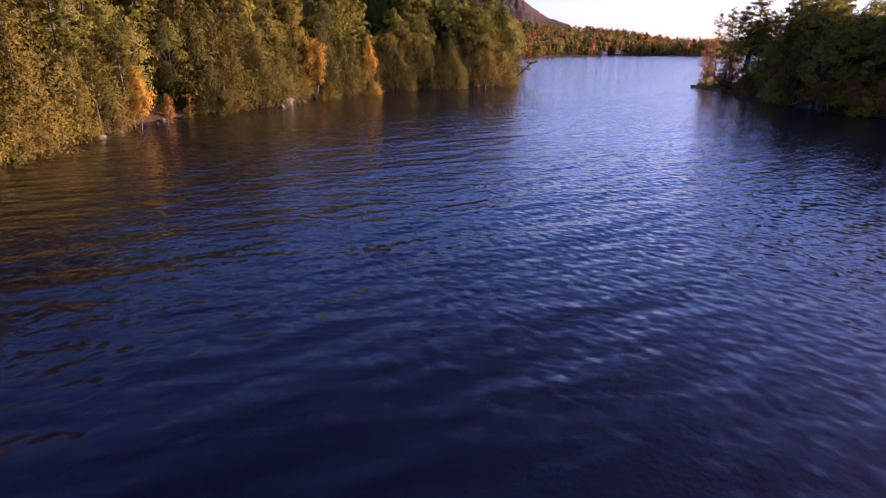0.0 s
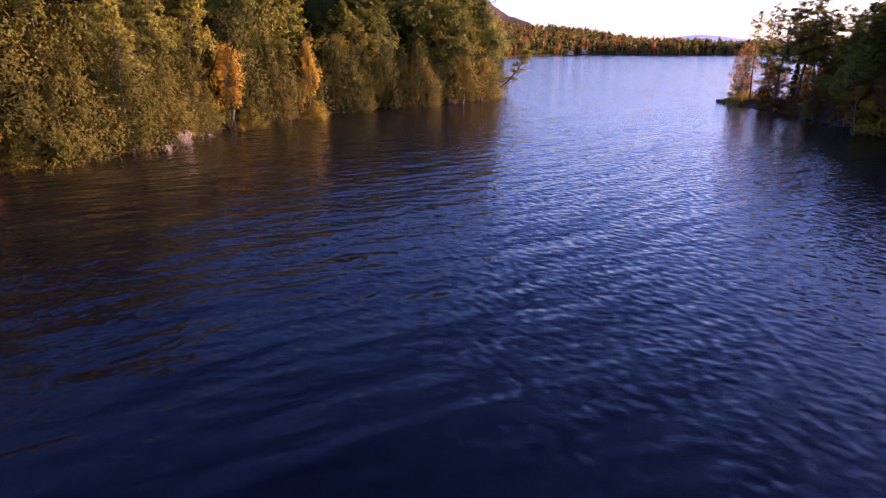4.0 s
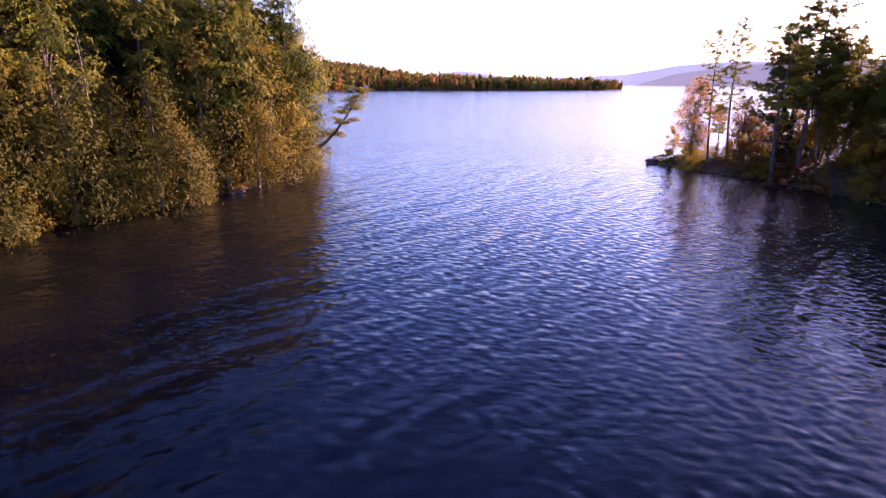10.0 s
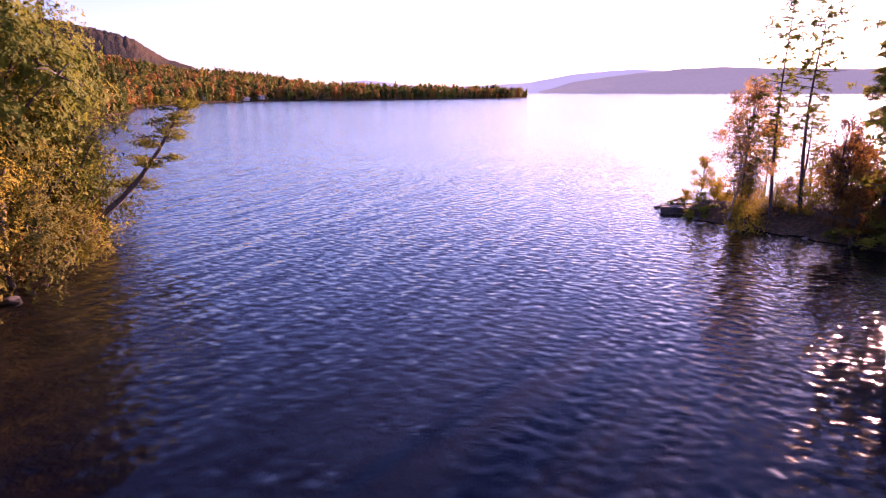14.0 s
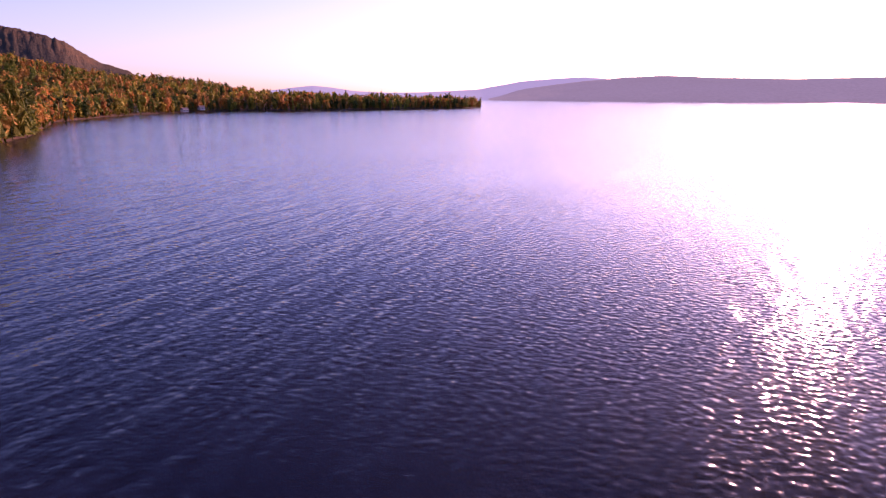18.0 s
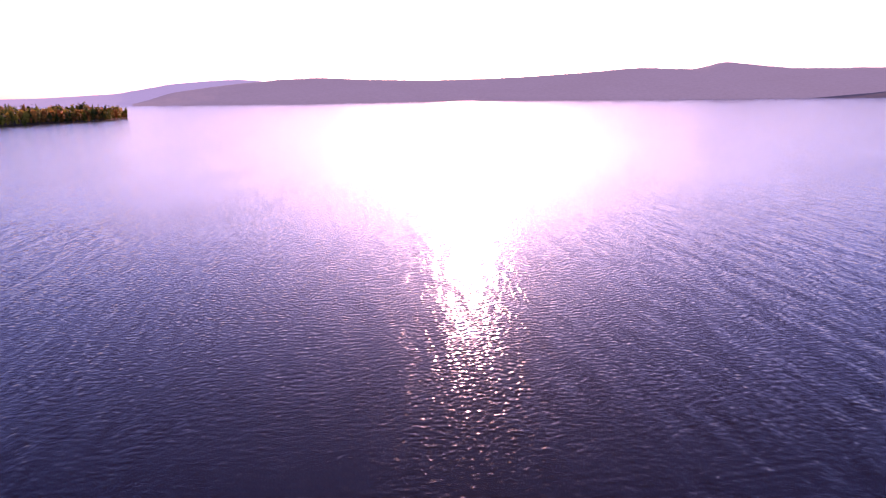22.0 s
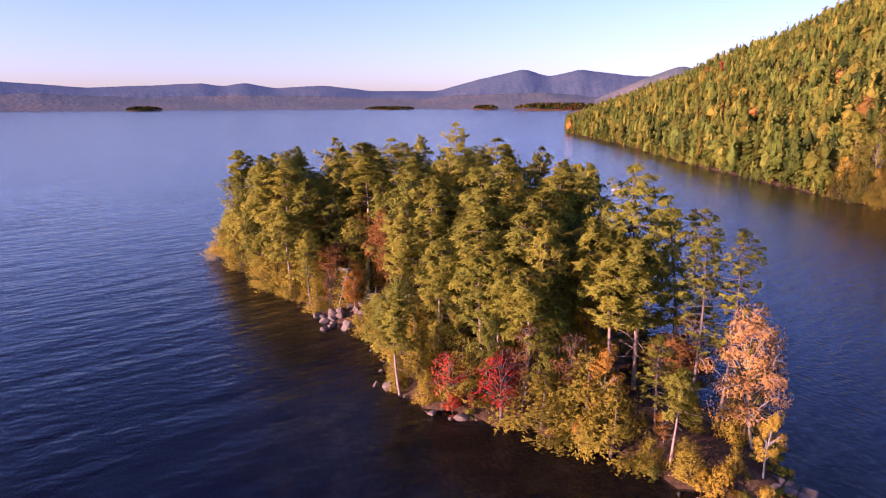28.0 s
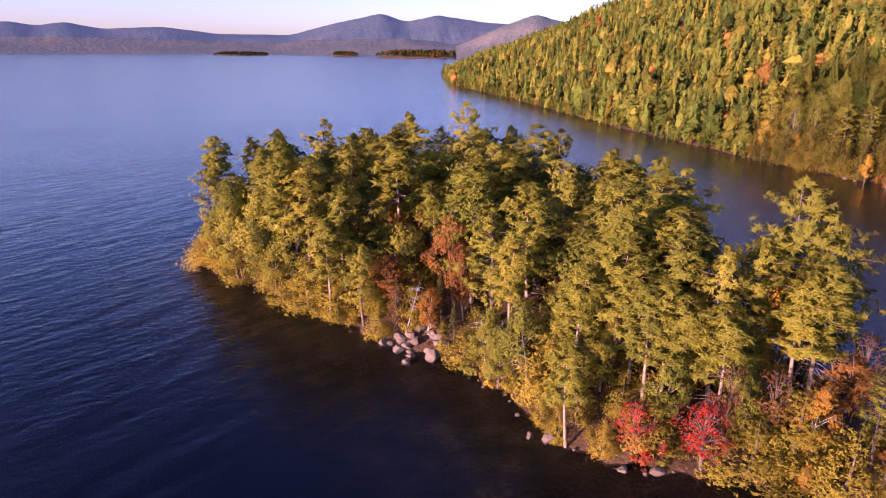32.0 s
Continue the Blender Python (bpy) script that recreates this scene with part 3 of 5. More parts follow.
ridge("haze_glow_hills_west", [(41, 0.0), (44, 0.8), (47, 1.25), (50, 1.6), (53, 1.88), (56.5, 2.03), (60, 1.85),
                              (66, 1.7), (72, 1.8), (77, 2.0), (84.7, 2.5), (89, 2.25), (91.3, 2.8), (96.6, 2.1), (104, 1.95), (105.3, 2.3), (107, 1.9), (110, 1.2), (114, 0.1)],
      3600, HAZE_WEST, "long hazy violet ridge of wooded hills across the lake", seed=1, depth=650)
ridge("north_mountain", [(-32, 2.0), (-20, 4.2), (-10, 5.4), (-3, 5.6), (1.2, 5.3), (3.5, 4.85), (5.7, 4.25), (7, 3.3), (8.1, 2.6), (9.7, 2.15), (11, 1.45), (13, 0.8), (16, 0.3)],
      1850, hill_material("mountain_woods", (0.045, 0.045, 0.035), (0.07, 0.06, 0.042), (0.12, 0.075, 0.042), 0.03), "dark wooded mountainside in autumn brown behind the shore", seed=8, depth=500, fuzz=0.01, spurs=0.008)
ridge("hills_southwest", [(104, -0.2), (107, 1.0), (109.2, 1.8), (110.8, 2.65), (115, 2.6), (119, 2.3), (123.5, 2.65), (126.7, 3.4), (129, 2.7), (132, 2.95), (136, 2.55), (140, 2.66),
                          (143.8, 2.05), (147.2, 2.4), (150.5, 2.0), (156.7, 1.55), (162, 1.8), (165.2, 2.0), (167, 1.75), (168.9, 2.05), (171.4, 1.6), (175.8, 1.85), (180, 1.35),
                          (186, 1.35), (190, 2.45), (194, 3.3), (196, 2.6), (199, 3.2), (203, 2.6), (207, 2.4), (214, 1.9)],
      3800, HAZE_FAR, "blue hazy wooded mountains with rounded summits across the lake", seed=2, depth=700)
# Foothills and bluff also carry haze as weak emission.
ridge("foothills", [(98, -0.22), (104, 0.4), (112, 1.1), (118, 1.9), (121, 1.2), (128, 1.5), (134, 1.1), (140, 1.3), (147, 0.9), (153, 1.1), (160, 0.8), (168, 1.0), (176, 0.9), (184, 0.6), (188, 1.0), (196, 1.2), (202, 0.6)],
      3300, hill_material("hazed_foothill_woods", (0.045, 0.066, 0.062), (0.07, 0.082, 0.074), (0.12, 0.1, 0.07), glow=0.045, haze=(0.42, 0.42, 0.5)), "lower wooded foothills with autumn colour behind the lake shore", seed=3, depth=450, lumps=0.05)
ridge("bluff", [(200, 0.6), (204, 2.4), (207.2, 3.5), (209.4, 2.9), (213, 2.0), (220, 1.2)], 2300, hill_material("hazed_bluff", (0.06, 0.08, 0.07), (0.09, 0.1, 0.085), (0.17, 0.135, 0.11), 0.02, 0.03),
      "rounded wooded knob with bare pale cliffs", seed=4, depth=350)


# ---- joined woods ----
def tree_cloud(rng, x, y, z, h, r, conic, per, size, sides=6, rings=4):
    """Leaf sprays round a lumpy inner body for many crowns at once; conic from 0 for round crowns to 1 for pointed ones."""
    n = len(x)
    k = 16
    per //= k
    u = rng.uniform(0, 1, (n, k))
    az = rng.uniform(0, 6.28, (n, k))
    zz = np.where(conic[:, None] > 0.5, 0.06 + 0.94 * (1 - np.sqrt(u)), 0.14 + 0.8 * u)
    cone = (1.04 - zz) ** 0.65
    ball = np.sqrt(np.clip(1 - ((zz - 0.54) / 0.49) ** 2, 0.03, 1))
    rr = r[:, None] * np.where(conic[:, None] > 0.5, cone, ball) * np.sqrt(rng.uniform(0.2, 1.05, (n, k)))
    c = np.stack([x[:, None] + rr * np.cos(az), y[:, None] + rr * np.sin(az), z[:, None] + zz * h[:, None]], -1)
    off = unit(rng.normal(size=(n, k, per, 3))) * rng.uniform(0.2, 1, (n, k, per, 1)) ** 0.5 * r[:, None, None, None] * [0.36, 0.36, 0.3]
    lift = np.stack([np.cos(az), np.sin(az), np.full(az.shape, 0.55)], -1)[:, :, None] * r[:, None, None, None] * 0.5
    out = (off + lift).reshape(-1, 3)
    c = (c[:, :, None] + off).reshape(-1, 3)
    per *= k
    v, f = cards(rng, c, np.repeat(size, per) * rng.uniform(0.65, 1.4, n * per), 0.2, 0.62, None, out, 2.0)
    if not rings:
        return v, f, 0
    level = np.linspace(0.06, 0.8, rings)[None, :, None]
    turn = np.linspace(0, 2 * np.pi, sides, endpoint=False)[None, None] + rng.uniform(0, 6.28, (n, rings, 1))
    shape = np.where(conic[:, None, None] > 0.5, (1.0 - level) ** 0.6, np.sqrt(np.clip(1 - ((level - 0.54) / 0.49) ** 2, 0.05, 1)))
    tier = np.where(np.arange(rings) % 2 == 0, 1.12, 0.72)[None, :, None]
    rad = r[:, None, None] * 0.66 * shape * tier * rng.uniform(0.5, 1.2, (n, rings, sides))
    hub = np.stack([x[:, None, None] + rad * np.cos(turn), y[:, None, None] + rad * np.sin(turn), z[:, None, None] + (level + rng.normal(size=turn.shape[:2] + (sides,)) * 0.02) * h[:, None, None]], -1).reshape(n, -1, 3)
    tip = np.stack([x, y, z + h * np.where(conic > 0.5, 0.9, 0.88)], -1)[:, None]
    body = np.concatenate([hub, tip], 1)
    k = rings * sides + 1
    faces = []
    for i in range(rings):
        for j in range(sides):
            a, b = i * sides + j, i * sides + (j + 1) % sides
            faces += [(a, b, k - 1)] if i == rings - 1 else [(a, b, b + sides), (a, b + sides, a + sides)]
    bf = np.array(faces)[None] + (np.arange(n) * k)[:, None, None]
    return np.concatenate([v, body.reshape(-1, 3)]), np.concatenate([f, bf.reshape(-1, 3) + len(v)]), k


TINTS = np.array([(0.12, 0.16, 0.02), (0.16, 0.18, 0.022), (0.22, 0.215, 0.024), (0.06, 0.085, 0.016), (0.28, 0.235, 0.025), (0.36, 0.2, 0.035), (0.48, 0.2, 0.035), (0.45, 0.33, 0.035), (0.45, 0.08, 0.035)])


def woods(name, seed, box, step, keep, per, size, tall, odds, label, pointed=0.6, sides=6, rings=4, tint_level=1.0, wide=1.0, mat=None):
    rng = np.random.default_rng(seed)
    x, y = np.meshgrid(np.arange(box[0], box[1], step), np.arange(box[2], box[3], step))
    x, y = (a.ravel() + rng.uniform(-0.48, 0.48, a.size) * step for a in (x, y))
    k = keep(x, y)
    x, y = x[k], y[k]
    n = len(x)
    z = height(x, y)
    conic = (rng.uniform(size=n) < pointed).astype(float)
    h = rng.uniform(*tall, n) * np.where(conic > 0.5, 1.12, 0.92)
    r = h * np.where(conic > 0.5, rng.uniform(0.13, 0.18, n), rng.uniform(0.2, 0.27, n)) * wide
    which = np.where(conic > 0.5, rng.choice(5, n, p=[0.3, 0.34, 0.2, 0.06, 0.1]), rng.choice(len(TINTS), n, p=odds))
    tint = TINTS[which] * rng.uniform(0.55, 1.25, (n, 1)) * tint_level
    v, f, k = tree_cloud(rng, x, y, z, h, r, conic, per, np.full(n, size), sides, rings)
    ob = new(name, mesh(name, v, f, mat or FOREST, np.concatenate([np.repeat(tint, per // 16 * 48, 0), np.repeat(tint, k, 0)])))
    return tagged(ob, label, "woods", kind="stuff")


SUMMER = [0.2, 0.25, 0.26, 0.09, 0.14, 0.035, 0.008, 0.014, 0.003]
AUTUMN = [0.06, 0.06, 0.1, 0.18, 0.14, 0.29, 0.13, 0.04, 0.0]
dist_main = lambda x, y: inside_distance(MAIN, x, y)  # noqa: E731
# Leaf tint cut to 0.65 here: shade among the bank trees painted in.
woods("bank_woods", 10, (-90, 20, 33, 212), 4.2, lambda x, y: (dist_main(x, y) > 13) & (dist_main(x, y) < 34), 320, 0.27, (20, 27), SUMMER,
      "tall pines and hardwoods behind the mainland bank, shade put into their tint", 0.5, 6, 4, tint_level=0.65, wide=1.15, mat=BANK)
woods("hillside_woods", 11, (-330, -20, -110, 215), 5.4, lambda x, y: (dist_main(x, y) > np.where(y > 34, 33, 0.2)) & (dist_main(x, y) < 240), 144, 0.42, (11, 18), SUMMER,
      "dense mixed pine and hardwood forest covering the sunlit hillside", 0.65, 7, 6, wide=1.35, tint_level=1.2)
woods("far_hillside_woods", 12, (-560, -60, -640, -110), 6.4, lambda x, y: (dist_main(x, y) > 0.2) & (dist_main(x, y) < 330), 48, 0.7, (11, 17), SUMMER,
      "yellow-green forest on the far slope above the strait", 0.65, 6, 4, wide=1.35, tint_level=1.2)
woods("cove_woods", 13, (-140, 120, 200, 660), 6.5, lambda x, y: (dist_main(x, y) > 1.5) & (dist_main(x, y) < 90), 54, 0.8, (13, 20), AUTUMN, "autumn woods along the cove shore", 0.25, 5, 2, tint_level=0.85)
woods("point_woods", 19, (0, 62, 405, 505), 5.0, lambda x, y: (dist_main(x, y) > 0.4) & (dist_main(x, y) < 42), 208, 0.36, (19, 26), SUMMER, "tall yellow-green trees on the point beyond the headland", 0.45, 6, 5, wide=1.1)
woods("north_shore_woods", 14, (-500, 820, 640, 1700), 14, lambda x, y: (dist_main(x, y) > 2) & (dist_main(x, y) < 560) & ((y < 1250) | (x < 480)), 32, 1.4, (12, 22), AUTUMN, "orange and dark green woods along the far shore", 0.12, 5, 4, tint_level=1.1, wide=1.25)
woods("bank_bushes", 16, (-60, 24, 35, 206), 2.0, lambda x, y: (dist_main(x, y) > 0.0) & (dist_main(x, y) < 10), 96, 0.17, (1.6, 5.0), AUTUMN, "olive and brown undergrowth on the mainland bank", 0.1, 5, 2, tint_level=0.6, mat=BANK)
woods("waterside_bushes", 17, (-430, -30, -640, 35), 2.8, lambda x, y: (dist_main(x, y) > -0.6) & (dist_main(x, y) < 7), 48, 0.42, (3, 7), SUMMER, "yellow-green bushes along the foot of the hillside", 0.2, 5, 2)
woods("cove_bushes", 18, (-60, 820, 200, 1130), 4.2, lambda x, y: (dist_main(x, y) > -0.3) & (dist_main(x, y) < 6), 30, 0.6, (3, 8), AUTUMN, "brown bushes along the cove's water line", 0.2, 5, 2, tint_level=0.6)
woods("shore_edge_woods", 15, (-60, 820, 200, 1130), 6.0, lambda x, y: (dist_main(x, y) > 0.2) & (dist_main(x, y) < 11), 48, 0.9, (7, 19), AUTUMN, "dark trees and bushes at the far water's edge", 0.15, 5, 4, tint_level=1.15, wide=1.2)


def islet(name, seed, bearing, far, half, tall, label):
    """A low wooded island far out on the lake."""
    rng = np.random.default_rng(seed)
    c = np.array([60 + math.sin(radians(bearing)) * far, 170 + math.cos(radians(bearing)) * far])
    side = np.array([math.cos(radians(bearing)), -math.sin(radians(bearing))])
    back = np.array([math.sin(radians(bearing)), math.cos(radians(bearing))])
    n = int(half * 2.4)
    u, w = rng.uniform(-1, 1, n), rng.uniform(-1, 1, n)
    k = u * u + w * w < 1
    u, w = u[k], w[k]
    p = c + u[:, None] * side * half + w[:, None] * back * half * 0.3
    bulk = np.sqrt(np.clip(1 - np.abs(u) ** 3, 0, 1))
    h = tall * rng.uniform(0.4, 0.62, len(u)) * (0.55 + 0.45 * bulk)
    z = tall * 0.45 * bulk * np.sqrt(np.clip(1 - w * w, 0, 1))
    v, f, k = tree_cloud(rng, p[:, 0], p[:, 1], z, h, h * 0.4, (rng.uniform(size=len(u)) < 0.6).astype(float), 26, np.full(len(u), 2.6), 5, 2)
    tint = TINTS[rng.choice([0, 3, 3, 5], len(u))] * 0.6
    tint = np.concatenate([np.repeat(tint, 16 * 3, 0), np.repeat(tint, k, 0)])
    ob = new(name, mesh(name, v, f, FOREST, tint))
    a = np.linspace(0, 2 * np.pi, 40, endpoint=False)
    rings = [np.c_[c + np.cos(a)[:, None] * side * half * s + np.sin(a)[:, None] * back * half * 0.3 * s, np.full(40, hh * tall)] for s, hh in ((0.98, -0.1), (0.94, 0.02), (0.66, 0.25), (0.25, 0.38))]
    i, j = np.meshgrid(np.arange(3), np.arange(40), indexing="ij")
    f = np.stack([i * 40 + j, i * 40 + (j + 1) % 40, (i + 1) * 40 + (j + 1) % 40, (i + 1) * 40 + j], -1).reshape(-1, 4)
    part("bank", mesh(name + "_bank", np.concatenate(rings), f, ground.data.materials[0], smooth=True), ob)
    return tagged(ob, label, "island", kind="stuff")


islet("wooded_island", 31, 135.1, 2000, 214, 44, "long dark wooded island out on the lake")
islet("wooded_islet", 32, 160.4, 2900, 72, 22, "small dark wooded islet near the far shore")
islet("wooded_islet", 33, 190.2, 2850, 62, 23, "small dark wooded islet near the far shore")
islet("wooded_islet", 34, 181.4, 2950, 118, 18, "low dark wooded islet near the far shore")
islet("wooded_point", 35, 197.0, 2500, 190, 33, "low wooded point reaching into the lake")


# ---- kinds of trees ----
grove = Grove()
grove.add("pine", *[tree("white_pine", pine_parts(20 + k, 18, 0.34 + 0.05 * k, 0.19, 19, 48), DARK_BARK, PINE, "tall white pine with flat layered green boughs", "pine tree", "pines in the woods") for k in range(3)])
grove.add("wild_pine", *[tree("white_pine", pine_parts(30 + k, 19, 0.3, 0.25, 13, 70, conic=0.25, sway=0.9), DARK_BARK, PINE, "old white pine with long uneven wind-swept boughs", "pine tree", "pines in the woods") for k in range(2)])


def red_pine(seed):
    (wv, wf), crown = pine_parts(seed, 16, 0.52, 0.14, 13, 54, conic=0.35, sway=0.35, thick=0.008, size=0.24)
    return join([(wv, wf), *dead_twigs(seed, 16, 0.22, 0.58, 16, 1.5)]), crown


grove.add("red_pine", *[tree("red_pine", red_pine(40 + k), BARK, PINE, "slender pine with a bare pale trunk and a tufted yellow-green top", "pine tree", "pines in the woods") for k in range(3)])
grove.add("thin_pine", *[tree("thin_pine", pine_parts(45 + k, 16, 0.42, 0.09, 18, 17, conic=0.1, sway=0.3, thick=0.006, size=0.17, tuft=6), DARK_BARK, PINE, "spindly pine with a thin trunk and sparse tufted branches", "pine tree", "pines in the woods") for k in range(2)])
grove.add("hemlock", *[tree("hemlock", pine_parts(50 + k, 15, 0.1, 0.2, 22, 32, droop=0.22, conic=0.85, size=0.24), DARK_BARK, HEMLOCK, "dark drooping hemlock with dense needle boughs", "hemlock tree", "conifers in the woods") for k in range(2)])
grove.add("cedar", *[tree("cedar", cedar_parts(60 + k, 10, 1.85 + 0.2 * k, 2600, 0.2), DARK_BARK, CEDAR, "dense olive-gold cedar standing at the water's edge", "cedar tree", "cedars along the shore") for k in range(4)])

grove.add("shore_cedar", *[tree("cedar", cedar_parts(64 + k, 13, 2.7 + 0.3 * k, 4000, 0.2, 0.4), DARK_BARK, OLIVE, "tall shaggy olive-brown cedar hanging over the water", "cedar tree", "cedars along the shore") for k in range(3)])
grove.add("tall_maple", *[tree("green_maple", broad_parts(90 + k, 18, 4.0, 58, 64, 0.18, 0.25), DARK_BARK, GREEN, "tall broadleaf tree with a full yellow-green crown", "tree", "broadleaf trees in the woods") for k in range(2)])


grove.add("gold_maple", *[tree("gold_maple", broad_parts(96 + k, 18, 4.0, 58, 64, 0.18, 0.2), DARK_BARK, GOLD, "large maple with a golden green crown", "tree", "broadleaf trees in the woods") for k in range(2)])


def broad(kind, mat, label, bark=DARK_BARK, seeds=(0, 1), gap=0.0, **more):
    grove.add(kind, *[tree(kind, broad_parts(70 + 7 * k + len(kind), 12, 3.1, gap=gap, **more), bark, mat, label, "tree", "broadleaf trees in the woods") for k in seeds])


broad("green_maple", GREEN, "broadleaf tree with a full yellow-green crown", seeds=(0, 1, 2))
broad("yellow_birch", YELLOW, "birch with a loose bright yellow crown", BIRCH, gap=0.2)
broad("amber_maple", AMBER, "maple with a bright amber and orange crown", gap=0.1)
broad("orange_maple", ORANGE, "maple with glowing orange autumn leaves", BIRCH, gap=0.1)
broad("red_maple", RED, "small maple with scarlet autumn leaves", gap=0.62, size=0.17)
broad("russet_oak", RUSSET, "oak with rusty brown autumn leaves", gap=0.15)
broad("pale_birch", PINK, "thin white-trunked birch with faded pink and yellow leaves", BIRCH, seeds=(0,), gap=0.42, wood_r=0.008, size=0.11, per=210)
broad("bare_tree", RUSSET, "nearly bare grey tree with a few last brown leaves", DARK_BARK, seeds=(0, 1), gap=0.75, wood_r=0.009)
for kind, mat, label in (("green_shrub", GREEN, "low yellow-green shrub on the bank"), ("yellow_shrub", YELLOW, "low bright yellow shrub on the bank"),
                         ("red_shrub", RED, "low red blueberry shrub on the bank"), ("russet_shrub", RUSSET, "low rusty shrub on the bank")):
    grove.add(kind, *[tree(kind, broad_parts(120 + k + len(label), 3, 1.5, blobs=20, per=42, size=0.14, base=0.1, wood_r=0.012, sway=0.2), DARK_BARK, mat, label, "shrub", "shrubs along the shore") for k in range(2)])
SIZES = {"pine": 18, "wild_pine": 19, "red_pine": 16, "thin_pine": 16, "hemlock": 15, "cedar": 10, "shore_cedar": 13, "tall_maple": 18, "gold_maple": 18, "green_shrub": 3, "yellow_shrub": 3, "red_shrub": 3, "russet_shrub": 3}
planted = []


def plant(kind, x, y, tall, wide=1.0, turn=None, which=None, tilt=(0, 0)):
    """Sets a tree of that height on the ground."""
    rng = random.Random(int(x * 131 + y * 977))
    planted.append((x, y))
    return grove.put(kind, x, y, float(height(np.array(x), np.array(y))) - 0.1, turn if turn is not None else rng.uniform(0, 360), tall / SIZES.get(kind, 12), wide, which, tilt)


def free(x, y, gap):
    return all((x - a) ** 2 + (y - b) ** 2 > gap * gap for a, b in planted)


# ---- trees of the island that stand out ----
plant("wild_pine", 70.2, 149.0, 20.5, 1.1, 40, 0)
plant("wild_pine", 66.9, 149.4, 19.0, 1.1, 200, 1, (0, -7))
plant("thin_pine", 68.4, 160.7, 17.0, 1.35, 10, 0)
plant("thin_pine", 70.3, 159.2, 18.0, 1.35, 80, 1)
plant("thin_pine", 74.5, 161.9, 8.0, 1.6, 150, 0)
plant("thin_pine", 67.4, 163.0, 8.0, 1.4, 200, 1)
plant("pale_birch", 66.8, 163.6, 13.4, 0.95, 100, 0, (0, -6))
plant("cedar", 65.9, 161.4, 4.5, 1.3)
plant("bare_tree", 69.4, 156.2, 10.0, 0.8, 60, 1)
plant("green_shrub", 66.9, 166.4, 2.2, 1.2)
for x, y, tall, kind in ((68.4, 170.6, 1.2, "green_shrub"), (70.2, 170.2, 1.8, "yellow_shrub"), (71.6, 169.8, 2.0, "green_shrub"), (69.0, 170.6, 1.0, "russet_shrub"), (66.2, 166.8, 2.4, "green_shrub"), (71.0, 167.4, 2.4, "cedar")):
    plant(kind, x, y, tall, 1.3)
plant("green_shrub", 67.6, 155.4, 2.4, 1.3)
for x, y, tall in ((76.1, 150.4, 15), (73.3, 148.8, 15.5), (86.4, 148.6, 12.5), (75.5, 131.8, 16.5), (79.6, 131.1, 16.5), (73.2, 154.6, 14), (75.3, 154.9, 14.5), (83.6, 154.4, 12), (84.7, 151.2, 11.5), (79.4, 140.8, 16), (86.2, 146.4, 13), (85.4, 143.1, 14.5), (90, 143, 12), (81, 146, 15)):
    plant("red_pine", x, y, tall, 1.35)
plant("cedar", 68.4, 162.8, 5.0, 1.1)
plant("cedar", 70.4, 159.4, 6.4, 1.2)
plant("cedar", 71.0, 161.8, 4.6, 1.3)
plant("hemlock", 72.6, 153.6, 8.0, 0.9)
plant("hemlock", 71.2, 151.4, 7.0, 0.9)
plant("cedar", 70.4, 168.2, 3.0, 1.2)
plant("cedar", 73.6, 164.8, 4.2, 1.2)
plant("yellow_birch", 69.0, 168.0, 5.2, 0.8, 40, 0, (0, -24))
plant("yellow_shrub", 73.8, 168.0, 3.6, 1.1)
plant("yellow_shrub", 72.8, 168.6, 3.0, 1.0)
plant("green_shrub", 76.6, 165.6, 3.2, 1.1)
plant("green_shrub", 68.9, 169.6, 1.8, 1.2)
plant("cedar", 78.6, 162.6, 7.2, 1.6)
plant("cedar", 83.0, 157.8, 8.2, 1.6)
plant("cedar", 81.4, 158.6, 7.4, 1.4)
plant("cedar", 76.2, 164.6, 6.0, 1.4)
plant("cedar", 75.6, 158.4, 6.0, 1.4)
plant("cedar", 79.4, 156.6, 7.0, 1.4)
plant("green_maple", 80.6, 153.6, 9.5, 1.0, 10, 1)
plant("green_maple", 86.8, 151.8, 9.0, 1.0, 50, 2)
plant("cedar", 88.6, 152.6, 7.0, 1.3)
plant("cedar", 77.0, 155.8, 6.5, 1.3)
plant("orange_maple", 77.4, 159.0, 7.6, 0.85, 30, 0)
plant("orange_maple", 80.8, 161.2, 3.6, 0.8, 30, 1)
plant("red_maple", 86.2, 156.4, 7.8, 1.2, 60, 0)
plant("red_maple", 90.2, 153.4, 6.4, 1.2, 160, 1)
plant("red_maple", 88.4, 154.4, 4.6, 0.8, 220, 1)
plant("red_shrub", 90.4, 154.2, 2.4, 1.1)
plant("bare_tree", 84.2, 155.6, 11.5, 0.9, 0, 1)
plant("green_maple", 73.8, 140.8, 14.4, 1.0, 0, 0)
plant("green_maple", 83.4, 135.6, 18.0, 0.9, 0, 1)
plant("green_shrub", 88.8, 154.8, 2.6, 1.1)
plant("green_shrub", 85.0, 157.2, 2.4, 1.1)
plant("cedar", 92.4, 151.6, 6.4, 1.4)
plant("cedar", 94.6, 147.2, 7.0, 1.4)
bright = [(86.2, 156.4), (90.2, 153.4), (88.0, 155.6), (80.8, 161.2)]
plant("bare_tree", 82.6, 150.4, 12.0, 0.9, 0, 0)
plant("bare_tree", 103.2, 124.2, 8.5, 0.8, 0, 1)
plant("pine", 106.0, 120.6, 10.5, 1.25, 0, 0)
plant("green_maple", 121.0, 93.0, 11.0, 0.9, 0, 1)
plant("orange_maple", 108.5, 112.0, 11.0, 0.8, 0, 1)
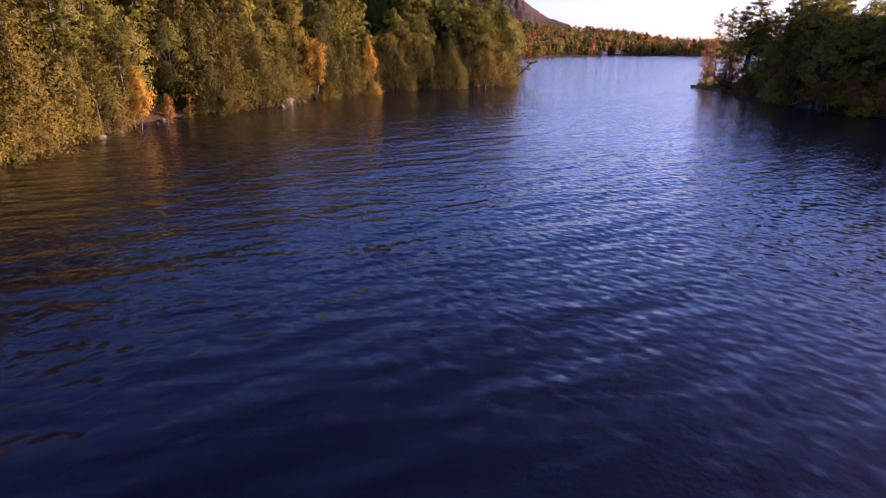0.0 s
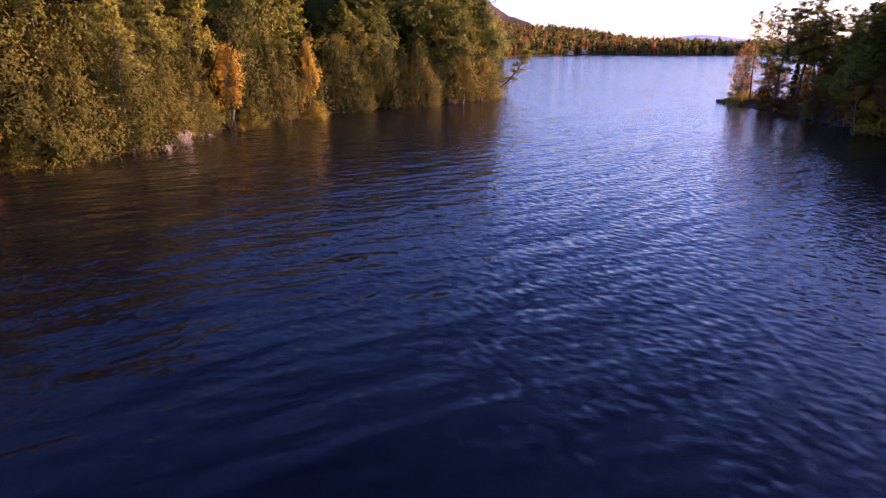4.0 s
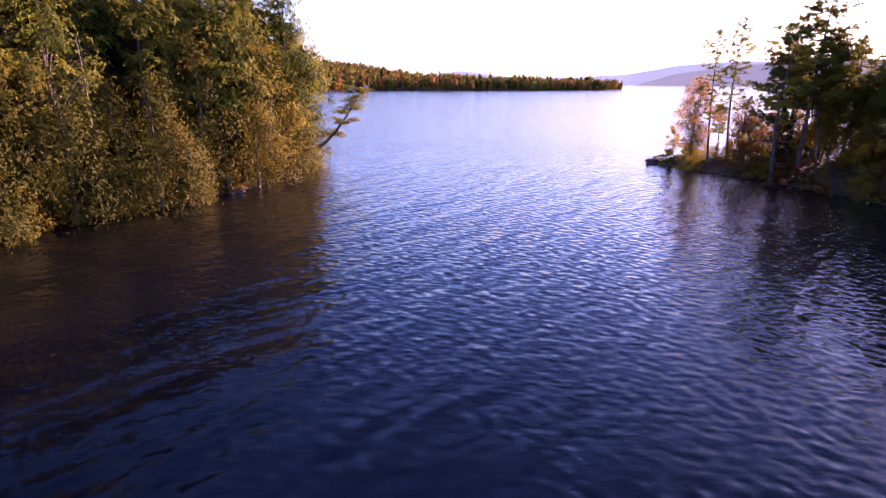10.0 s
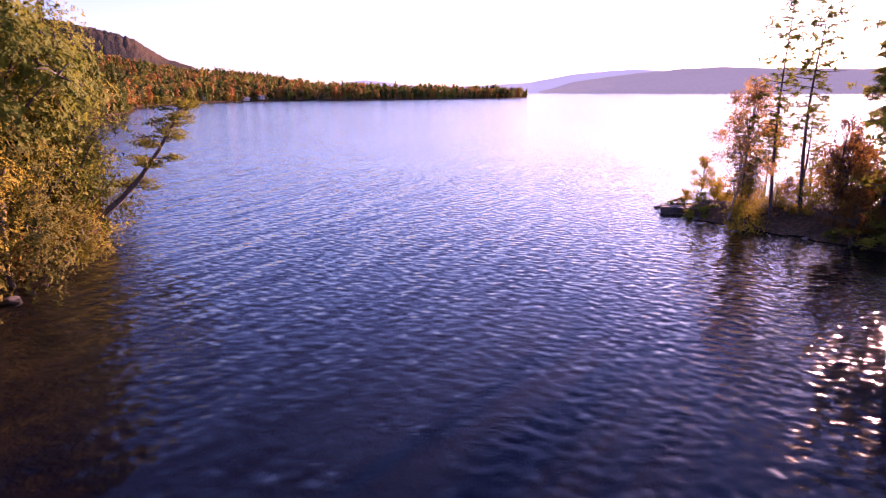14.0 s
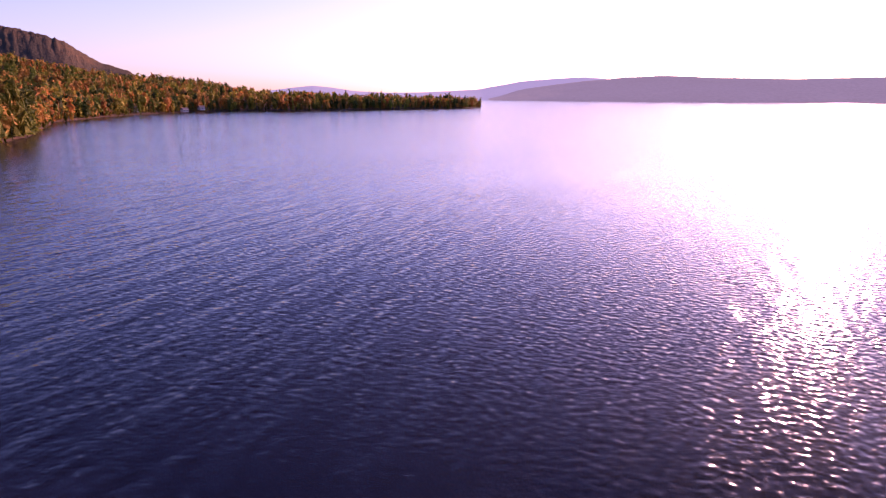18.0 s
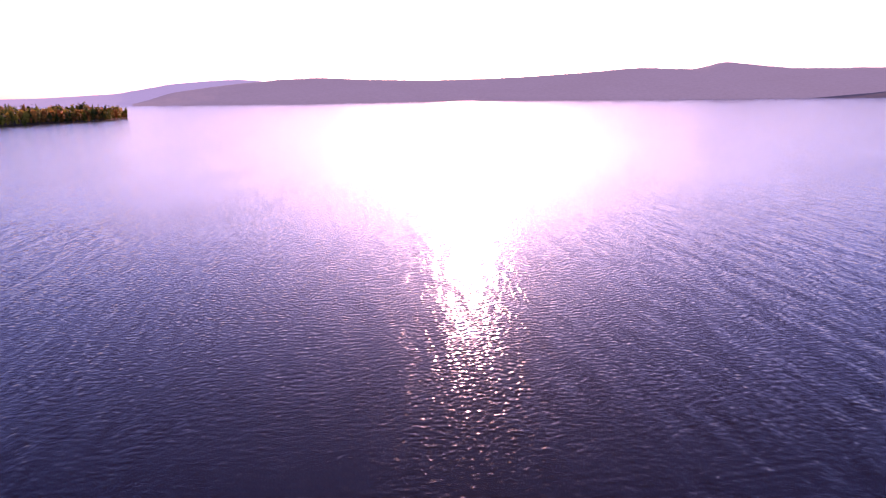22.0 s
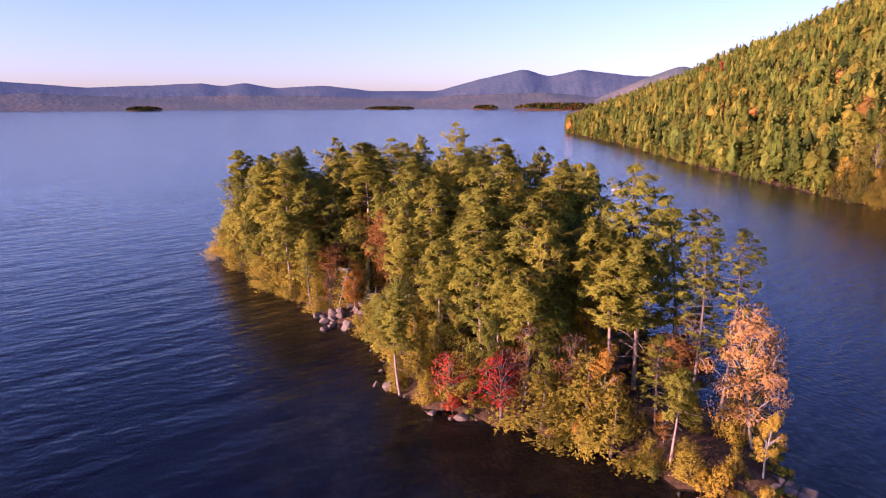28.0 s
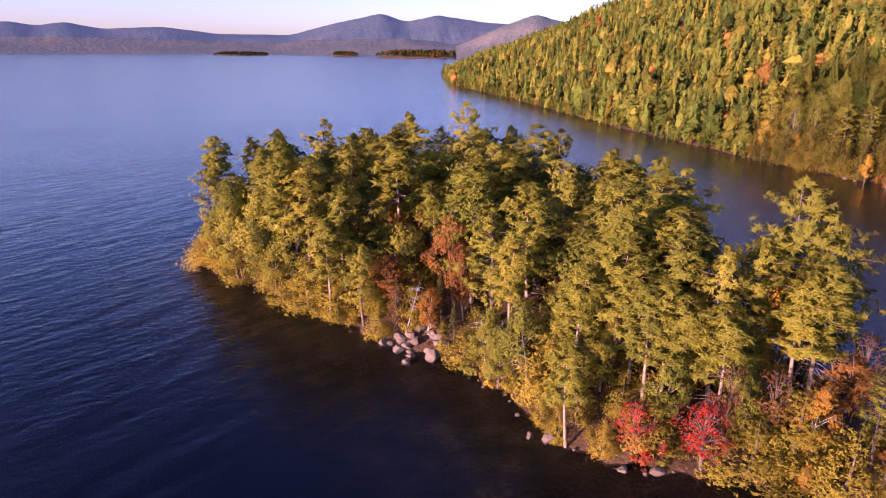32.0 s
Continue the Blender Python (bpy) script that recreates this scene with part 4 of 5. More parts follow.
plant("green_maple", 106.0, 115.6, 13.0, 1.0, 0, 2)
plant("red_shrub", 125.0, 87.4, 1.9, 1.0)
plant("wild_pine", 122.6, 86.8, 15.0, 0.7, 90, 1)
plant("wild_pine", 80.2, 90.4, 20.0, 0.9, 90, 0)
plant("wild_pine", 104.0, 84.0, 19.0, 0.9, 10, 1)
plant("wild_pine", 66.5, 100.0, 17.5, 0.9, 310, 0)
plant("wild_pine", 64.8, 114.5, 14.5, 0.9, 170, 1)
for x, y, tall in ((64.8, 106, 18.5), (64.6, 111, 17.5), (66.2, 119, 18), (67.4, 125.4, 18.5), (69.4, 132, 18), (67.0, 97, 18), (70.0, 86.5, 19), (76, 80, 19), (86, 76, 20), (96, 76, 20), (107, 79, 19), (116, 82, 17)):
    plant("wild_pine" if int(y) % 3 == 0 else "pine", x, y, tall, 1.05)
plant("amber_maple", 75.0, 151.0, 12.0, 0.8, 20, 0)
plant("russet_oak", 95.0, 126.0, 11.0, 0.7, 20, 0)


def along(poly, step, closed=True):
    """Places on a shore line, with the way inland on its right."""
    out = []
    for a, b in list(zip(poly, np.roll(poly, -1, 0)))[: None if closed else -1]:
        n = max(1, int(np.hypot(*(b - a)) / step))
        inward = np.array([b[1] - a[1], a[0] - b[0]]) / np.hypot(*(b - a))
        out += [(a + (b - a) * (k + 0.5) / n, inward) for k in range(n)]
    return out


# ---- the island's shore and inside ----
rng = random.Random(5)
for row in range(2):
    for place, inward in along(ISLAND, 1.3 + 0.4 * row):
        d = rng.uniform(0.3, 1.7) + 2.4 * row
        x, y = place + inward * d + np.array([rng.uniform(-0.5, 0.5), rng.uniform(-0.5, 0.5)])
        if y > 168 or (y > 158 and x < 73) or not free(x, y, 1.05) or min(math.hypot(x - a, y - c) for a, c in bright) < 2.4 or rng.random() < 0.03 or abs(x - 102.4) + abs(y - 128.4) < 4.4:
            continue
        west = inward[0] < 0.2
        if inward[0] > 0.5 and y > 125 and rng.random() < 0.5:
            continue
        tall = (rng.uniform(5.5, 9.5) if y > 128 else rng.uniform(7.5, 12)) + 1.5 * row
        if y > 160:
            tall = rng.uniform(2.5, 5)
        kind = rng.choices(["cedar", "green_maple", "green_shrub", "russet_oak", "hemlock", "yellow_shrub", "bare_tree", "red_pine"],
                           [62, 16 if y < 146 else 8, 6, 3, 2 if west else 6, 2, 1, 4 + 9 * row])[0]
        if inward[0] > 0.3 and rng.random() < 0.36:
            kind = rng.choice(["orange_maple", "russet_oak", "russet_oak", "red_maple"])
        elif rng.random() < 0.07:
            kind = "orange_maple"
        if kind.endswith("shrub"):
            tall = rng.uniform(1.8, 3.6)
        if x < 74.5 and 138 < y < 153:
            kind, tall = rng.choice(["russet_shrub", "green_shrub", "russet_oak", "cedar"]), rng.uniform(2.2, 4.2)
        plant(kind, x, y, tall + (5 if kind == "red_pine" else 0), rng.uniform(1.05, 1.45))
for gy_ in np.arange(72, 160, 3.35):
    for gx_ in np.arange(62, 126, 3.35):
        x, y = gx_ + rng.uniform(-1.7, 1.7), gy_ + rng.uniform(-1.7, 1.7)
        d = float(inside_distance(ISLAND, np.array(x), np.array(y)))
        if d < 3.6 or (y > 152 and x < 75) or (y > 146 and rng.random() < 0.6) or not free(x, y, 1.65) or (x < 76 and y > 132 and rng.random() < (0.9 if 138 < y < 153 else 0.45)):
            continue
        kind = rng.choices(["red_pine", "pine", "green_maple", "hemlock", "russet_oak", "yellow_birch", "wild_pine", "orange_maple", "cedar"],
                           [34 if y > 130 else 10, 14, 34 if y < 140 else 16, 4, 7, 0, 7 if y < 120 else 2, 9, 8])[0]
        tall = rng.uniform(12.5, 18.5) if "pine" in kind else rng.uniform(10.5, 15.5)
        if d < 8 and y > 120:
            tall *= 0.85
        plant(kind, x, y, tall, rng.uniform(1.1, 1.5))
for gy_ in np.arange(138, 159, 2.3):
    for gx_ in np.arange(74.5, 97, 2.3):
        x, y = gx_ + rng.uniform(-0.9, 0.9), gy_ + rng.uniform(-0.9, 0.9)
        if float(inside_distance(ISLAND, np.array(x), np.array(y))) < 2.2 or not free(x, y, 1.45) or min(math.hypot(x - a, y - c) for a, c in bright) < 2.2 or (y > 150 and x < 78) or (y > 146 and rng.random() < 0.4):
            continue
        kind = rng.choices(["cedar", "green_maple", "green_shrub"], [50, 34, 16])[0]
        plant(kind, x, y, rng.uniform(2.4, 3.6) if kind == "green_shrub" else rng.uniform(6, 9.5), rng.uniform(1.0, 1.4))
for q in range(150):
    x, y = rng.uniform(63, 124), rng.uniform(74, 165)
    if float(inside_distance(ISLAND, np.array(x), np.array(y))) > 1.2 and free(x, y, 1.4):
        plant(rng.choice(["green_shrub", "green_shrub", "russet_shrub", "cedar"]), x, y, rng.uniform(1.6, 3.6))

# ---- the mainland shore ----
plant("orange_maple", -17.8, 149.6, 9.0, 0.6, 0, 1)
plant("amber_maple", -17.5, 141.6, 13.4, 0.66, 0, 0)
plant("amber_maple", -26.0, 128.0, 13.0, 0.85, 40, 1)
plant("cedar", -24.8, 126.4, 5.4, 1.3)
plant("cedar", -24.2, 129.4, 5.8, 1.3)
plant("cedar", -16.6, 140.2, 6.0, 1.2)
plant("cedar", -15.6, 142.8, 6.2, 1.2)
plant("amber_maple", -38.6, 77.6, 9.0, 0.9, 10, 0)
plant("pine", -43.5, 73.0, 20.0, 1.1, 30, 2)
plant("pine", -42.5, 83.0, 21.0, 1.1, 130, 0)
plant("gold_maple", -31.0, 127.5, 17.5, 0.95, 40, 1)
plant("pine", -21.5, 145.5, 21.0, 1.0, 40, 1)
plant("pine", -34.0, 118.0, 21.0, 1.1, 80, 0)
plant("orange_maple", -38.0, 84.0, 8.0, 0.9, 0, 0)
plant("gold_maple", 12.2, 174.2, 17.0, 1.05, 0, 0)
plant("gold_maple", 15.2, 180.6, 17.5, 0.9, 60, 1)
plant("green_maple", 7.0, 172.0, 16.0, 1.0, 0, 0)
plant("yellow_birch", 11.0, 170.8, 10.0, 0.75, 0, 1)
plant("yellow_shrub", 7.6, 167.4, 2.6, 1.0, 0, 0)
plant("orange_maple", 18.8, 190.5, 7.5, 0.7, 0, 1)
plant("red_maple", 17.9, 188.0, 8.0, 0.55, 0, 0)
plant("green_maple", 14.5, 178.4, 19.0, 0.9, 0, 0)
plant("green_maple", 16.0, 184.0, 17.5, 0.85, 0, 1)
plant("pine", 13.6, 189.0, 17.5, 0.9, 0, 1)
plant("pine", 9.5, 186.0, 18.0, 0.9, 70, 0)
for x, y, tall, kind in ((11.0, 176.5, 21, "pine"), (6.0, 173.0, 20, "hemlock"), (12.4, 181.5, 22, "pine"), (15.0, 187.6, 19, "hemlock"), (3.0, 169.0, 19, "tall_maple"), (-2.0, 165.5, 18, "hemlock"),
                         (12.6, 195.0, 21, "pine"), (5.0, 180.0, 22, "pine"), (-6.0, 160.5, 18, "tall_maple"), (9.0, 176.0, 19, "hemlock"), (16.4, 181.4, 20, "tall_maple"), (18.0, 187.4, 18, "tall_maple"),
                         (17.0, 192.6, 20, "pine"), (14.6, 184.2, 23, "pine"), (12.0, 178.6, 23, "pine"), (9.6, 173.4, 20, "tall_maple"), (4.4, 171.6, 21, "pine"), (-9.0, 159.0, 21, "pine"),
                         (-16.0, 153.5, 21, "pine"), (0.0, 168.5, 22, "pine"), (-22, 143.5, 20, "pine"), (19.0, 184.0, 15, "tall_maple"), (-26, 141, 21, "tall_maple"), (-31, 126, 21, "pine"), (-36, 112, 21, "pine")):
    plant(kind, x, y, tall, 1.0)
plant("shore_cedar", -14.2, 149.0, 13.0, 1.05, 0, 2)
plant("shore_cedar", -23.0, 137.5, 13.0, 1.1, 0, 1)
for place, inward in along(MAIN[6:22][::-1], 2.3, False):
    for row in range(3):
        d = rng.uniform(0.2, 1.5) + 2.8 * row + (0.6 if place[1] > 172 else 0)
        x, y = place + inward * d
        if row < 2 and min(math.hypot(x - a, y - c) for a, c in ((-28.8, 108.6), (-29.4, 111.5), (-29.6, 116.4), (-40, 72.5), (-40.3, 88), (7.2, 165.6), (18.9, 185.5))) < 2.3:
            continue
        if min(math.hypot(x - a, y - c) for a, c in ((-17.5, 141.6), (-26.0, 128.0), (-38.6, 77.6))) < 3.4:
            continue
        x, y = x + rng.uniform(-0.6, 0.6), y + rng.uniform(-0.6, 0.6)
        if float(inside_distance(MAIN, np.array(x), np.array(y))) < 0.2 or y < 34 or not free(x, y, 2.25 if row else 1.8):
            continue
        kind = rng.choices(["shore_cedar", "hemlock", "tall_maple", "green_shrub", "pine", "orange_maple", "yellow_birch", "cedar", "gold_maple"], [44, 32, 8, 5, 13 * row, 4, 3, 4, 4] if row else [60, 16, 0, 6, 0, 3, 2, 14, 0])[0]
        tall = {"green_shrub": rng.uniform(2.4, 4.2), "cedar": rng.uniform(6, 9), "orange_maple": rng.uniform(7, 9)}.get(kind, rng.uniform(8.5, 13) + (4.5 if kind == "pine" else 3) * row)
        plant(kind, x, y, tall, rng.uniform(0.9, 1.2))
for gy_ in np.arange(36, 204, 3.9):
    for gx_ in np.arange(-62, 22, 3.9):
        x, y = gx_ + rng.uniform(-1.8, 1.8), gy_ + rng.uniform(-1.8, 1.8)
        d = float(inside_distance(MAIN, np.array(x), np.array(y)))
        if not 7 < d < 16 or not free(x, y, 2.5):
            continue
        kind = rng.choices(["pine", "hemlock", "tall_maple", "red_pine", "yellow_birch", "wild_pine", "gold_maple"], [40, 24, 18, 4, 0, 5, 6])[0]
        plant(kind, x, y, rng.uniform(21, 27) if "pine" in kind or kind == "hemlock" else rng.uniform(17, 22), rng.uniform(0.9, 1.15))


# ---- the leaning pine on the headland ----
def leaning_pine():
    r = np.random.default_rng(3)
    path = np.array([(18.6, 187.4, 0.3), (20.6, 186.4, 1.6), (22.2, 185.9, 3.0), (23.8, 185.7, 4.7), (25.2, 185.5, 6.6), (26.4, 185.2, 8.6), (27.3, 185.0, 10.6)])
    wood = [tube(path, np.linspace(0.3, 0.06, 7), 7)]
    pos, way = [], []
    for f in (0.42, 0.45, 0.58, 0.62, 0.7, 0.75, 0.79, 0.84, 0.88, 0.93, 0.97):
        base = on(path, f)
        for q in range(4):
            az = r.uniform(0, 6.28)
            ln = r.uniform(0.9, 2.7) * (1.15 - 0.4 * f)
            tip = base + [np.cos(az) * ln, np.sin(az) * ln, ln * r.uniform(-0.12, 0.25)]
            wood.append(tube([base, (base + tip) / 2 + [0, 0, -0.05], tip], [0.04, 0.025, 0.01], 4))
            s = r.uniform(0.4, 1.05, 120)
            p = base + (tip - base) * s[:, None] + r.normal(size=(120, 3)) * [0.28, 0.28, 0.15]
            pos.append(p), way.append(np.broadcast_to(tip - base, p.shape) + r.normal(size=p.shape) * 0.4)
    pos, way = np.concatenate(pos), np.concatenate(way)
    return join(wood), cards(r, pos, r.uniform(0.1, 0.2, len(pos)), 0.5, 0.4, way)


tree("leaning_pine", leaning_pine(), DARK_BARK, PINE, "crooked pine leaning far out over the water from the headland", "pine tree")


# ---- rocks ----
def rock_mesh(seed, flat=0.6):
    """A broken, angular stone: the hull of scattered points with its edges worn off."""
    r = random.Random(seed * 17 + 3)
    bm = bmesh.new()
    for k in range(18):
        d = Vector((r.gauss(0, 1), r.gauss(0, 1), r.gauss(0, 1))).normalized() * r.uniform(0.8, 1.05)
        bm.verts.new((d.x, d.y * 0.85, max(-0.6, min(0.75, d.z)) * flat))
    hull = bmesh.ops.convex_hull(bm, input=bm.verts)
    bmesh.ops.delete(bm, geom=[g for g in hull["geom_interior"] if isinstance(g, bmesh.types.BMVert)], context="VERTS")
    bmesh.ops.bevel(bm, geom=list(bm.edges), offset=0.06, segments=1, affect="EDGES")
    me = bpy.data.meshes.new("rock")
    bm.to_mesh(me)
    bm.free()
    me.materials.append(ROCK)
    return me


rocks = [rock_mesh(k, 0.55 + 0.08 * (k % 5)) for k in range(10)]


def rock(x, y, size, z=None, turn=0.0, which=0, label="grey weathered boulder at the water's edge", stretch=(1, 1, 1), category="rock"):
    ob = new("boulder" if size > 0.7 else "rock", rocks[which % 10])
    g = float(height(np.array(x), np.array(y)))
    ob.matrix_basis = pose(x, y, max(g, -0.25) + 0.12 * size if z is None else z, 0, 0, turn) @ Matrix.Diagonal((size * stretch[0], size * stretch[1], size * stretch[2], 1))
    return tagged(ob, label, category, "rocks along the shore")


rock(95.8, 148.5, 1.0, 0.3, 30, 1, "large pale rounded boulder standing in the shallows", (1, 1, 1.25))
rock(97.2, 147.4, 0.45, 0.1, 80, 4)
rock(89.6, 155.3, 0.75, 0.15, 10, 3, "broad pale flat-topped boulder in the shallows", (1.2, 0.9, 0.8))
rock(92.2, 154.1, 0.6, 0.15, 50, 6)
rock(68.0, 171.5, 0.6, 0.1, 155, 2, "long pale rock slab at the island's tip", (1.5, 0.8, 0.55))
rock(70.4, 171.2, 0.5, 0.15, 70, 5)
rock(71.4, 170.8, 0.5, 0.1, 20, 7)
r2 = random.Random(9)
for k in range(26):
    rock(102.3 + r2.uniform(-3.6, 3.2), 128.2 + r2.uniform(-3, 2.6), r2.uniform(0.6, 1.15), None, r2.uniform(0, 360), k, "jumbled grey-brown rock of a shore outcrop")
for place, inward in along(ISLAND, 1.15):
    if r2.random() < 0.62:
        x, y = place + inward * r2.uniform(-0.7, 0.9)
        rock(x, y, r2.uniform(0.14, 0.36), None, r2.uniform(0, 360), r2.randrange(10), "small brown shoreline rock")
for place, inward in along(MAIN[5:22][::-1], 1.5, False):
    if r2.random() < 0.5:
        x, y = place + inward * r2.uniform(-0.6, 0.9)
        rock(x, y, r2.uniform(0.2, 0.55), None, r2.uniform(0, 360), r2.randrange(10), "small grey-brown shoreline rock")
for x, y, size in ((-28.8, 108.6, 1.5), (-29.6, 112.0, 1.1), (-40.2, 71.0, 1.4), (-39.6, 74.2, 1.0), (-40.4, 88.0, 1.1), (18.9, 184.8, 0.9), (3.2, 161.4, 0.9), (8.0, 165.6, 0.8), (-29.9, 115.4, 2.3), (-30.2, 113.6, 1.7), (-29.6, 117.0, 1.9), (-29.2, 118.6, 1.1), (-27.4, 120.6, 1.0)):
    rock(x, y, size * 0.7, None, x * 40, int(abs(x)), "pale grey shore boulder lit by the sun")


# ---- the old stone jetty at the island's tip ----
def block(size, bevel=0.06):
    bm = bmesh.new()
    bmesh.ops.create_cube(bm, size=1.0)
    bmesh.ops.scale(bm, vec=size, verts=bm.verts)
    bmesh.ops.bevel(bm, geom=list(bm.edges), offset=bevel, segments=2, affect="EDGES")
    me = bpy.data.meshes.new("block")
    bm.to_mesh(me)
    bm.free()
    return me


def box(name, size, at, mat, parent, turn=0.0, label="", bevel=0.03):
    me = block(size, bevel)
    me.materials.append(mat)
    ob = part(name, me, parent, label)
    ob.matrix_basis = pose(*at, 0, 0, turn)
    return ob


jetty = tagged(new("stone_jetty"), "low square-ended jetty of dark stacked stone", "jetty")
jetty.matrix_basis = pose(68.3, 168.1, -0.1, 0, 0, 130)
r3 = random.Random(4)
for row in range(2):
    for k in range(5):
        for side in range(2):
            box("stone", (1.0 + r3.uniform(-0.1, 0.05), 0.85, 0.55), (-2.2 + k * 1.05 + 0.3 * (row % 2), -0.45 + 0.9 * side, -0.1 + 0.52 * row), ROCK, jetty, r3.uniform(-4, 4), bevel=0.07)

# ---- dead wood ----
def snag(seed, h, mat, name, label, at, tilt=(0, 0)):
    r = np.random.default_rng(seed)
    wood = [tube(bend(r, h, 0.3), h * 0.011 * np.linspace(1.3, 0.2, 8), 7), *dead_twigs(seed, h, 0.3, 0.95, 22, 1.3)]
    v, f = join(wood)
    top = tagged(new(name), label, "dead tree")
    top.matrix_basis = pose(*at, tilt[0], tilt[1], seed * 40)
    part("trunk", mesh(name, v, f, mat, smooth=True), top)
    return top


snag(1, 14, BARK, "dead_snag", "tall pale dead trunk with broken twigs among the hemlocks", (-4.6, 162.2, 0.9))
snag(2, 9, BARK, "dead_snag", "grey dead trunk leaning in the shoreline cedars", (-26.5, 127.5, 0.6), (0, 14))
snag(3, 7, BIRCH, "dead_birch", "forked white dead birch bowed over the water", (62.8, 113.2, 0.5), (0, -38))
snag(4, 6.5, BIRCH, "dead_birch", "thin white dead birch beside the rock outcrop", (102.0, 125.4, 0.8), (0, 16))
snag(5, 9, BARK, "dead_snag", "bleached dead trunk on the wooded bank", (-42.0, 33.0, 2.0), (0, 25))
snag(6, 13, BARK, "dead_snag", "tall grey dead trunk on the wooded bank", (-46.0, 80.0, 3.0))
for k, (x, y, lean) in enumerate(((95.6, 138.6, 8), (95.0, 142.0, 11), (96.4, 135.8, 7))):
    snag(7 + k, 6.0, BIRCH, "white_birch_trunk", "slim white birch trunk leaning from the bank", (x, y, 0.8), (0, lean))

stump = tagged(new("stump"), "pale broken stump standing at the waterline", "stump")
stump.matrix_basis = pose(7.1, 166.5, 0.0, 0, 6, 0)
sv, sf = tube([(0, 0, -0.6), (0, 0, 0.3), (0.05, 0, 1.0), (0.12, 0.05, 1.5)], [0.62, 0.5, 0.42, 0.3], 10)
part("wood", mesh("stump_wood", sv, sf, BARK, smooth=True), stump)
part("broken_top", mesh("stump_top", *tube([(0.12, 0.05, 1.5), (0.16, 0.05, 1.62), (0.24, 0.1, 1.95)], [0.3, 0.2, 0.02], 7), BARK), stump)

# ---- buildings on the far shores ----
WHITE, ROOF, GLASS, DECK = plain("white_paint", (0.62, 0.6, 0.56)), plain("dark_shingle", (0.12, 0.1, 0.1), 0.8), plain("window_glass", (0.05, 0.06, 0.08), 0.1), plain("weathered_deck", (0.3, 0.25, 0.2), 0.8)


def house(name, at, turn, w, d, h, windows, label, storeys=1):
    top = tagged(new(name), label, "house")
    top.matrix_basis = pose(*at, 0, 0, turn)
    box("wall", (w, d, h), (0, 0, h / 2), WHITE, top)
    rv = np.array([(-w / 2 - 0.5, -d / 2 - 0.6, h), (w / 2 + 0.5, -d / 2 - 0.6, h), (w / 2 + 0.5, d / 2 + 0.6, h), (-w / 2 - 0.5, d / 2 + 0.6, h), (-w / 2 - 0.5, 0, h + d * 0.38), (w / 2 + 0.5, 0, h + d * 0.38)])
    me = bpy.data.meshes.new("roof")
    me.from_pydata([tuple(p) for p in rv], [], [(0, 1, 5, 4), (2, 3, 4, 5), (0, 4, 3), (1, 2, 5), (3, 2, 1, 0)])
    me.materials.append(ROOF)
    part("roof", me, top)
    for s_ in range(storeys):
        for k in range(windows):
            x = -w / 2 + w * (k + 0.5) / windows
            box("window", (w / windows * 0.45, 0.12, h / storeys * 0.45), (x, -d / 2 - 0.05, h * (s_ + 0.55) / storeys), GLASS, top)
    return top


house("boathouse", (206, 834, 0.8), 20, 6, 5, 2.6, 3, "small white boathouse with a dark roof at the water's edge")
house("cottage", (232, 866, 2.0), 15, 6, 5, 3.0, 3, "small white lakeside cottage among the trees")
house("cottage", (156, 808, 2.0), 30, 5, 5, 2.8, 2, "small white lakeside cottage among the trees")


def lakeside(bearing, far):
    return 60 + math.sin(radians(bearing)) * far, 170 + math.cos(radians(bearing)) * far


